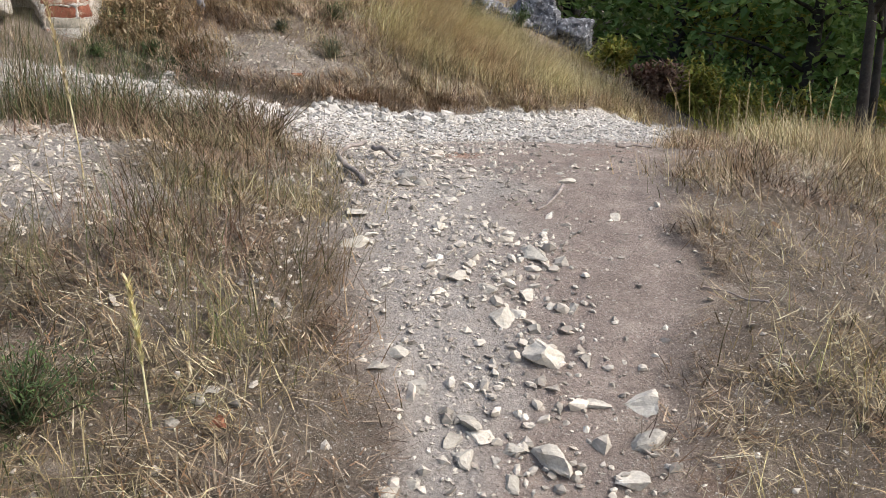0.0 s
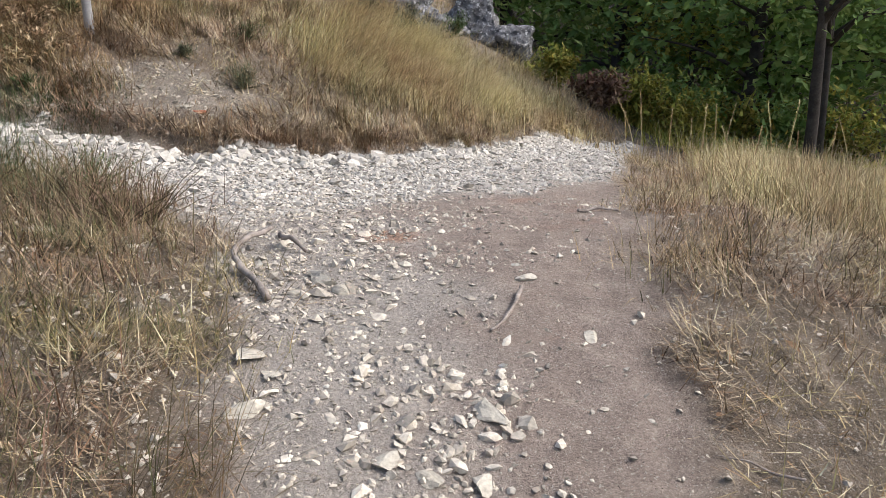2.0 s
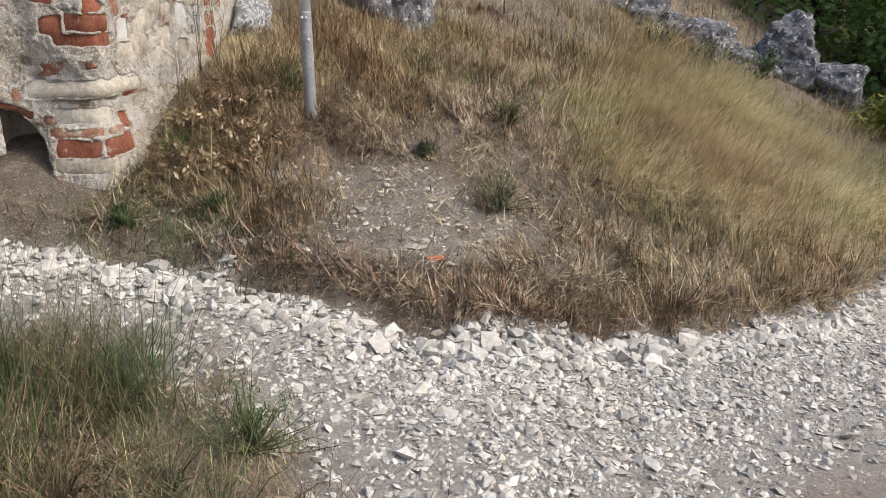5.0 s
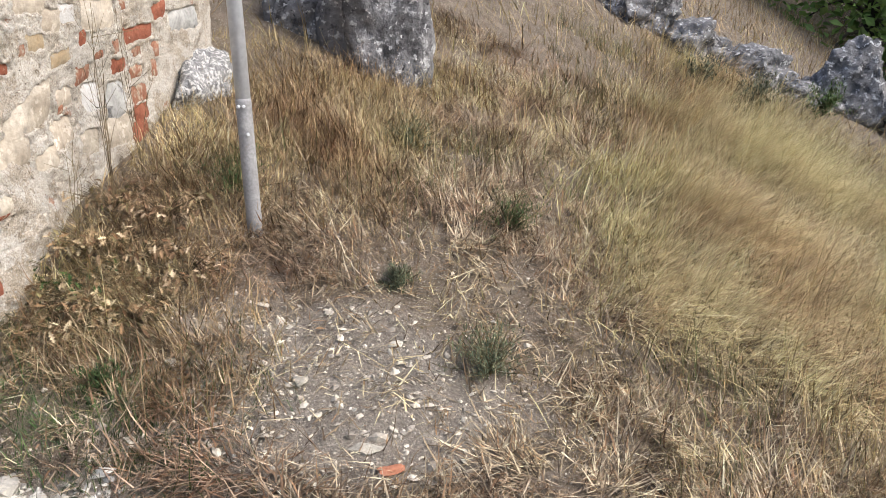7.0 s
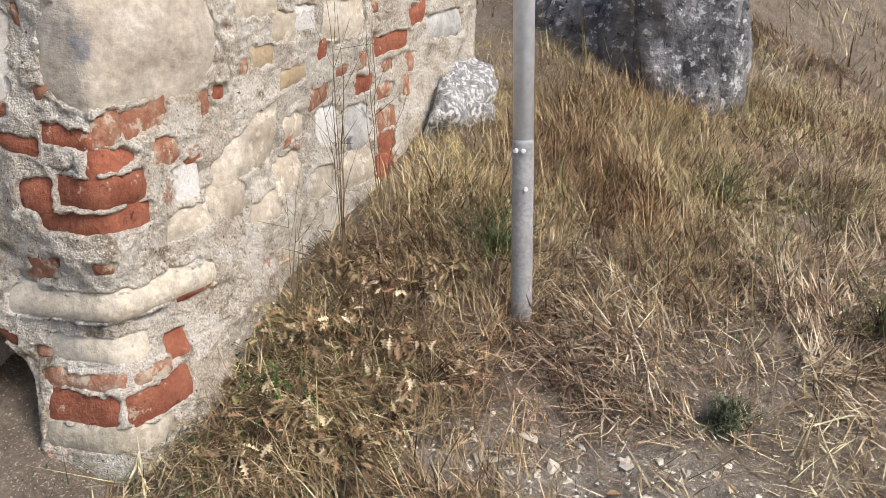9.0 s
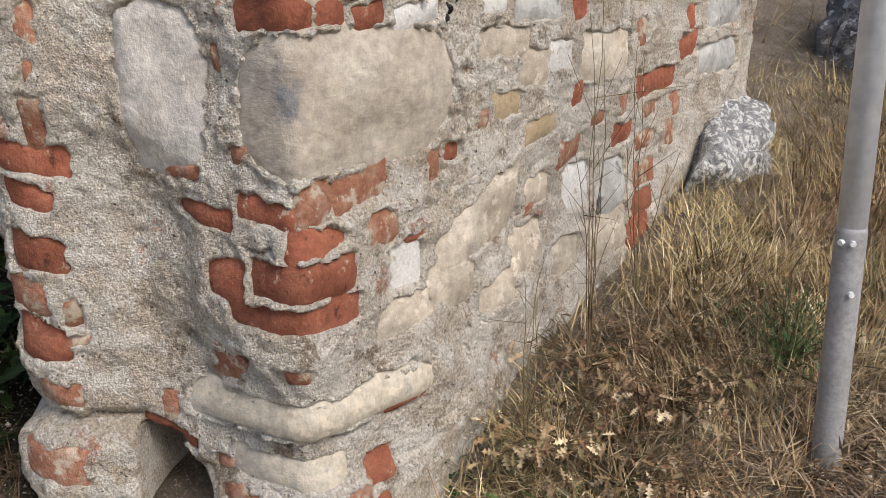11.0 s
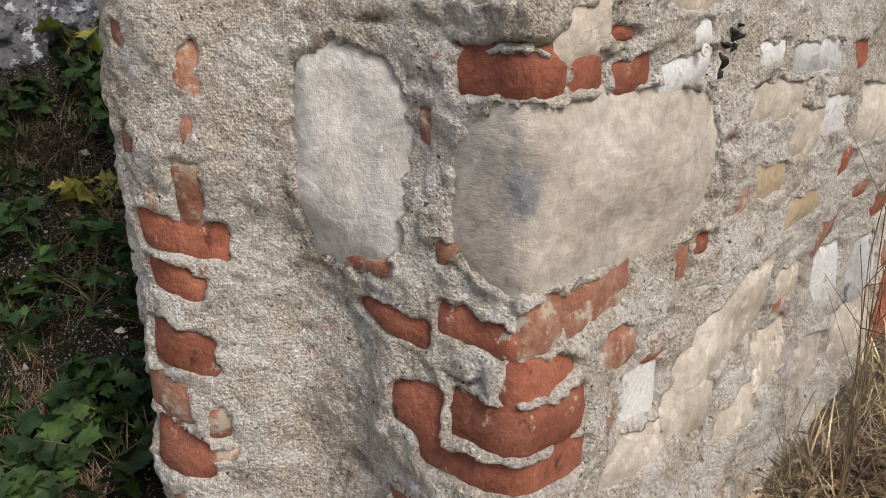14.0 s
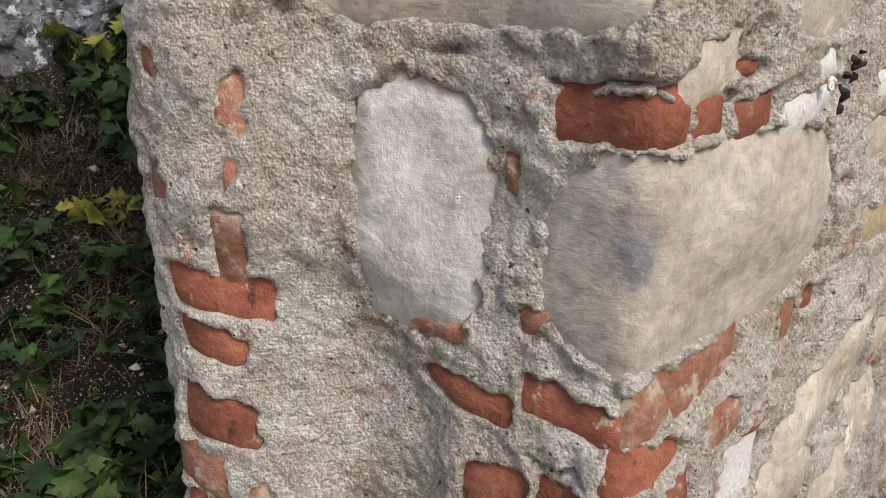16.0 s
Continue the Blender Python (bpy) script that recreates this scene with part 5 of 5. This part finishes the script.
# ---- small plants ----
def shrub(name, x, y, size, count, material, label, category, seed, leaf=(0.03, 0.0035), lean=0.9, group=""):
    """A low bush of branching stems with fine leaves."""
    r = np.random.default_rng(seed)
    base = tagged(new(name), label, category, group)
    base.matrix_basis = pose(x, y, float(height(x, y)))
    stems, leaves = [], []
    for _ in range(count):
        a, th, L = r.uniform(0, 2 * np.pi), abs(r.normal(0.25, 0.35)) * lean, size * r.uniform(0.6, 1.1)
        t = np.linspace(0, 1, 6)[:, None]
        d = np.array([math.sin(th) * math.cos(a), math.sin(th) * math.sin(a), math.cos(th)])
        path = t * d * L + t**2 * np.array([math.cos(a), math.sin(a), 0]) * L * 0.2 + r.normal(0, 0.05 * size, (6, 3)).cumsum(0) * t
        stems.append(tube(path, np.linspace(0.003, 0.001, 6), 4))
        n = 34
        u = r.uniform(0.15, 1, n)
        at = np.stack([np.interp(u, t[:, 0], path[:, k]) for k in range(3)], -1)
        at = at + r.normal(0, 0.07 * size, (n, 3)) * u[:, None]
        leaves.append(blade_arrays(r, at, r.uniform(0.6, 1.3, n) * leaf[0], np.full(n, leaf[1]), r.uniform(0.2, 2.4, n), r.uniform(0, 0.5, n), seg=2))
    tagged(link("stem", np_mesh("stem", *joined(stems)), M_STEM), kind="stuff").parent = base
    tagged(link("foliage", np_mesh("foliage", *joined(leaves)), material), kind="stuff").parent = base
    return base


for k, (x, y, s, m, lab) in enumerate(((-0.90, 7.05, 0.20, M_SAGE, "grey-green dwarf shrub on the bank"), (-1.02, 8.05, 0.20, M_GREEN, "green leafy weed on the bank"),
                                      (-2.22, 7.62, 0.20, M_GREEN, "dark green dwarf bush behind the post"), (-1.72, 8.7, 0.22, M_SAGE, "sage-green bush near the boulder"),
                                      (-1.33, 5.02, 0.22, M_GREEN, "green spiky bush at the gravel edge"), (-2.15, 6.45, 0.10, M_GREEN, "low green weed by the gravel"),
                                      (-1.35, 7.35, 0.09, M_SAGE, "low grey-green weed on the bank"), (-1.9, 3.3, 0.26, M_SAGE, "grey-green shrub among rubble"),
                                      (-0.95, 1.75, 0.22, M_GREEN, "green weed in the tussocks"), (-2.45, 6.2, 0.10, M_GREEN, "low green weed at the wall foot"))):
    shrub("dwarf_shrub", x, y, s, 52, m, lab, "shrub", 200 + k, (0.022, 0.0045), 1.7, group="low shrubs")
for k, (x, y, s, m, lab) in enumerate(((-0.92, 4.06, 0.30, M_RUST, "withered purplish-brown bush at the gravel edge"), (-1.10, 4.22, 0.32, M_RUST, "withered brown bush among dry weeds"),
                                      (-0.86, 4.28, 0.24, M_RUST, "low withered brown bush at the gravel edge"), (-1.62, 4.55, 0.30, M_RUST, "withered brown bush near the gravel"),
                                      (-1.22, 4.62, 0.24, M_GREEN, "green feathery bush at the gravel edge"), (-1.42, 4.72, 0.26, M_SAGE, "grey-green feathery bush at the gravel edge"),
                                      (-1.85, 4.62, 0.28, M_GREEN, "dark green bush among dry weeds"), (-1.30, 4.35, 0.28, M_SAGE, "grey-green bush among dry weeds"))):
    shrub("dwarf_shrub", x, y, s, 40, m, lab, "shrub", 230 + k, (0.016, 0.003), 1.6, group="bushes beside the gravel")


def lobed_leaf(r, n, size, jag, narrow):
    """One leaf outline of n lobes a side, folded a little, in its own plane; tip along x."""
    t = np.linspace(0, 1, 2 * n + 2)
    w = narrow * np.sin(np.pi * np.clip(t * 0.93 + 0.05, 0, 1)) * (1 + jag * np.where(np.arange(len(t)) % 2, 0.5, -0.6))
    mid = np.stack([t, 0 * t, -0.15 * t**2], -1)
    left = np.stack([t + 0.05 * (np.arange(len(t)) % 2), w, 0.25 * w - 0.15 * t**2], -1)
    right = left * [1, -1, 1]
    v = np.concatenate([mid, left, right]) * size
    m = len(t)
    i = np.arange(m - 1)
    return v, np.concatenate([np.stack([i, i + 1, m + i + 1, m + i], -1), np.stack([i, 2 * m + i, 2 * m + i + 1, i + 1], -1)])


def leafy(name, x, y, z, count, reach, tall, leaf, material, label, category, seed, jag=0.5, narrow=0.42, droop=0.3, lobes=3, group="", stem_r=0.0018):
    """A plant of arching stems that carry single lobed leaves."""
    r = np.random.default_rng(seed)
    base = tagged(new(name), label, category, group)
    base.matrix_basis = pose(x, y, z)
    stems, leaves = [], []
    for _ in range(count):
        a, out, up = r.uniform(0, 2 * np.pi), reach * math.sqrt(r.random()), tall * r.uniform(0.4, 1)
        t = np.linspace(0, 1, 5)[:, None]
        path = t * [out * math.cos(a), out * math.sin(a), 0] + (t**0.7) * [0, 0, up]
        stems.append(tube(path, np.linspace(stem_r, stem_r * 0.5, 5), 4))
        for q in (0.55, 0.8, 1.0):
            at = np.array([np.interp(q, t[:, 0], path[:, k]) for k in range(3)])
            v, f = lobed_leaf(r, lobes, leaf * r.uniform(0.6, 1.2), jag, narrow)
            turn = Euler((r.normal(0, 0.5), r.normal(droop, 0.45), a + r.normal(0, 1.1))).to_matrix()
            leaves.append((v @ np.array(turn).T + at, [f]))
    tagged(link("stem", np_mesh("stem", *joined(stems)), M_STEM), kind="stuff").parent = base
    tagged(link("foliage", np_mesh("foliage", *joined(leaves)), material), kind="stuff").parent = base
    return base


r = np.random.default_rng(77)
for k in range(112):
    x, y = r.uniform(-4.95, -3.45) if k < 80 else r.uniform(-5.0, -4.35), r.uniform(5.7, 6.75)
    if x > -3.75 and y > 6.05:
        y -= 0.45
    upper = k >= 80
    # M_LEAF is darkened in colour to stand for overhead shade
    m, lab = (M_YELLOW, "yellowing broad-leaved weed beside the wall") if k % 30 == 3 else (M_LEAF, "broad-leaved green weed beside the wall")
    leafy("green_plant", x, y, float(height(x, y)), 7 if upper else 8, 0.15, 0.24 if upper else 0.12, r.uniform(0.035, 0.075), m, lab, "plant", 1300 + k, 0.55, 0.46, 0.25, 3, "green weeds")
for k, (x, y, c, m, lab) in enumerate(((-2.42, 6.78, 34, M_THISTLE, "withered brown thistle at the wall foot"), (-2.52, 7.0, 30, M_THISTLE, "withered brown thistle against the wall"),
                                      (-2.50, 6.86, 9, M_LEAF, "green thistle leaves among dead ones"), (-2.58, 7.25, 22, M_THISTLE, "curled dead thistle leaves"),
                                      (-2.35, 7.05, 18, M_THISTLE, "pale dead thistle leaves"), (-2.40, 6.62, 16, M_THISTLE, "bleached thistle leaves by the corner"),
                                      (-2.22, 6.78, 26, M_THISTLE, "withered brown thistle in straw"), (-2.15, 7.05, 24, M_THISTLE, "withered brown thistle in straw"),
                                      (-2.38, 7.30, 26, M_THISTLE, "withered brown thistle near the wall"))):
    leafy("thistle", x, y, float(height(x, y)), c * 3, 0.22, 0.13, 0.042, m, lab, "thistle", 340 + k, 1.2, 0.15, 0.3, 4, "thistles at the wall")


def fallen_leaf(x, y, size, spin, seed):
    r = np.random.default_rng(seed)
    v, f = lobed_leaf(r, 3, size, 0.15, 0.22)
    ob = link("dead_leaf", np_mesh("dead_leaf", v, [f], True), M_THISTLE)
    ob.matrix_basis = pose(x, y, float(height(x, y)) + 0.035, 6, 8, spin)
    return tagged(ob, "curled pale dead leaf lying on straw", "leaf", "fallen leaves")


for k, (x, y, size, spin) in enumerate(((-2.29, 6.94, 0.075, -30), (-1.55, 6.95, 0.05, 60), (-2.05, 6.72, 0.045, 10), (-1.05, 7.2, 0.05, 120), (0.95, 2.95, 0.05, 40), (1.3, 3.3, 0.06, -70))):
    fallen_leaf(x, y, size, spin, 600 + k)


def weed_stems(x, y, count, tall, seed, lean=0.12):
    """Thin dry branching stems."""
    r = np.random.default_rng(seed)
    base = tagged(new("dry_weed"), "thin dry branching weed stems against the wall", "weed", "dry weeds")
    base.matrix_basis = pose(x, y, float(height(x, y)))
    for _ in range(count):
        a, th, L = r.uniform(0, 2 * np.pi), abs(r.normal(0, lean)), tall * r.uniform(0.5, 1)
        t = np.linspace(0, 1, 9)[:, None]
        d = np.array([max(math.sin(th) * math.cos(a), -0.02), math.sin(th) * math.sin(a), math.cos(th)])
        path = t * d * L + r.normal(0, 0.008, (9, 3)).cumsum(0) * t
        rows = [tube(path, np.linspace(0.0018, 0.0007, 9), 5)]
        for _b in range(4):
            q = r.uniform(0.3, 0.9)
            at = np.array([np.interp(q, t[:, 0], path[:, k]) for k in range(3)])
            e = r.normal(0, 0.5, 3) + [0.2, 0, 0.9]
            rows.append(tube(at + np.linspace(0, 1, 4)[:, None] * e * 0.16 * L, np.linspace(0.001, 0.0005, 4), 4))
        link("stem", np_mesh("stem", *joined(rows)), M_STEM).parent = base
    return base


weed_stems(-2.56, 7.22, 6, 1.15, 401)
weed_stems(-2.55, 6.95, 4, 0.6, 402)
weed_stems(-2.6, 7.5, 4, 0.8, 403)


def wheat_stalk(x, y, tall, lean, heading, seed):
    """A bleached stalk with a notched seed ear."""
    r = np.random.default_rng(seed)
    base = tagged(new("grass_ear"), "bleached seed ear standing above the tussocks", "grass ear", "seed ears")
    base.matrix_basis = pose(x, y, float(height(x, y)), 0, 0, heading)
    t = np.linspace(0, 1, 14)[:, None]
    path = np.concatenate([lean * tall * t**1.6, 0 * t, tall * t * (1 - 0.25 * lean * t)], 1)
    link("stalk", np_mesh("stalk", *tube(path, np.linspace(0.0032, 0.0018, 14), 5)), M_BLONDE).parent = base
    u = np.repeat(np.linspace(0.45, 1.0, 26), 3)
    at = np.stack([np.interp(u, t[:, 0], path[:, k]) for k in range(3)], -1)
    v, f = blade_arrays(r, at, np.full(len(u), 0.030), np.full(len(u), 0.009), np.full(len(u), 0.45), np.full(len(u), 0.2), seg=2)
    link("ear", np_mesh("ear", v, f), M_BLONDE).parent = base
    return base


wheat_stalk(-0.70, 1.86, 0.38, 0.05, 180, 1)
wheat_stalk(-1.30, 3.05, 0.62, 0.12, 160, 2)
for k in range(26):
    wheat_stalk(r.uniform(2.2, 6.2), r.uniform(6.5, 10.5), r.uniform(0.5, 0.8), r.uniform(0.0, 0.4), r.uniform(0, 360), 10 + k)

for k, (x, y) in enumerate(((1.15, 13.55), (0.45, 13.1), (2.5, 13.9), (-0.1, 13.0))):
    shrub("dwarf_shrub", x, y, 0.35, 40, M_SAGE if k % 2 else M_GREEN, "green scrub against the rock outcrop", "shrub", 480 + k, (0.05, 0.014), 1.5, "low shrubs")
# rusty seed-head bush and light green bushes where the path goes down
for k, (x, y, s, m, lab) in enumerate(((3.25, 13.3, 0.52, M_RUST, "withered rusty bush with pale seed heads"), (3.9, 13.8, 0.85, M_YELLOW, "yellow-green bush beside the path"),
                                      (4.5, 13.4, 0.75, M_YELLOW, "low yellow-green bush below the bank"), (2.6, 13.6, 0.5, M_YELLOW, "green bush under the outcrop"), (5.3, 14.6, 0.8, M_GREEN, "green bush at the wood's edge"))):
    shrub("bush", x, y, s, 90, m, lab, "bush", 440 + k, (0.10, 0.05), 1.2, "bushes at the wood's edge")


for k in range(11):
    x, y = 4.6 + 0.45 * k + r.uniform(-0.3, 0.3), 14.6 - 0.34 * k + r.uniform(-0.4, 0.4)
    shrub("bush", x, y, r.uniform(0.7, 1.3), 60, (M_FOREST, M_FOREST, M_YELLOW)[k % 3], "leafy green bush in front of the trees", "bush", 460 + k, (0.11, 0.06), 1.2, "bushes at the wood's edge")


# ---- trees ----
def tree(x, y, tall, seed, leaf_material, clumps=64, per=60, low=0.12, crown_r=2.4, leaf=0.20, trunk_r=0.16):
    """Tapered trunk, limbs, and a ragged crown of single leaves in clumps."""
    r = np.random.default_rng(seed)
    base = tagged(new("tree"), "leafy dark green tree at the edge of the wood", "tree", "woodland trees")
    base.matrix_basis = pose(x, y, float(height(x, y)))
    t = np.linspace(0, 1, 12)[:, None]
    path = np.concatenate([0.35 * vnoise(t * 3, seed, 0, 1) * t, 0.35 * vnoise(t * 3, seed + 9, 0, 2) * t, t * tall * 0.9 - 0.2 * (1 - t)], 1)
    link("trunk", np_mesh("trunk", *tube(path, trunk_r * (1 - 0.85 * t[:, 0]), 10, 0.2, seed), True), M_BARK).parent = base
    leaves = []
    for k in range(clumps):
        q = r.uniform(low, 1.0)
        at = np.array([np.interp(q * 0.95, t[:, 0], path[:, c]) for c in range(3)])
        a = r.uniform(0, 2 * np.pi)
        out = crown_r * r.uniform(0.25, 1.0) * math.sin(math.pi * (0.18 + 0.80 * q)) ** 0.7
        tip = at + [out * math.cos(a), out * math.sin(a), r.uniform(-0.3, 0.9)]
        if k < 26:
            bend = np.linspace(0, 1, 6)[:, None]
            limb = at + (tip - at) * bend + [0, 0, 0.2] * np.sin(bend * np.pi) + r.normal(0, 0.04, (6, 3)) * bend
            link("limb", np_mesh("limb", *tube(limb, np.linspace(0.045, 0.012, 6), 6), True), M_BARK).parent = base
        n = per
        c = tip + r.normal(0, 1, (n, 3)) * [0.42, 0.42, 0.26]
        turn = turns(r, n, 0.7)
        shape = np.array([(-0.5, 0, 0), (-0.1, 0.28, 0.04), (0.5, 0, -0.06), (-0.1, -0.28, 0.04)]) * leaf
        v = np.einsum("nij,kj->nki", turn, shape) * r.uniform(0.6, 1.3, (n, 1, 1)) + c[:, None]
        leaves.append((v.reshape(-1, 3), [(np.arange(n) * 4)[:, None] + [0, 1, 2, 3]]))
    link("crown", np_mesh("crown", *joined(leaves)), leaf_material).parent = base
    return base


def put(ob, x, y, spin, k=1.0):
    c = copy_thing(ob, pose(x, y, float(height(x, y)) - 0.05, 0, 0, spin) @ Matrix.Scale(k, 4))
    return c


kinds = [tree(6.6, 16.0, 6.5, 501, M_FOREST), tree(9.2, 14.2, 7.5, 502, M_FOREST, 64), tree(4.9, 18.6, 6.0, 503, M_FOREST, 64, 60, 0.04)]
yellow_tree = tree(6.0, 17.2, 4.6, 505, M_YELLOW, 40, 60, 0.3, 1.2, 0.15, 0.09)
edge_tree = tree(5.72, 11.8, 6.0, 504, M_FOREST, 34, 60, 0.42, 1.9, 0.13, 0.085)
r = np.random.default_rng(91)
for x, y in ((8.0, 18.5), (11.5, 17.0), (6.0, 21.5), (9.8, 22.0), (13.5, 21.5), (3.2, 22.5), (5.4, 25.5), (9.5, 26.5), (14, 26.5), (18, 22),
             (1.2, 26.5), (-2.5, 29.0), (-7.0, 28.0), (12, 31), (5, 31), (19, 28), (-1, 34), (24, 22), (8, 36), (16, 35)):
    put(kinds[int(r.integers(3))], x, y, r.uniform(0, 360), r.uniform(0.85, 1.3))
for x, y in ((6.3, 12.6),):
    put(edge_tree, x, y, r.uniform(0, 360), r.uniform(0.9, 1.15))
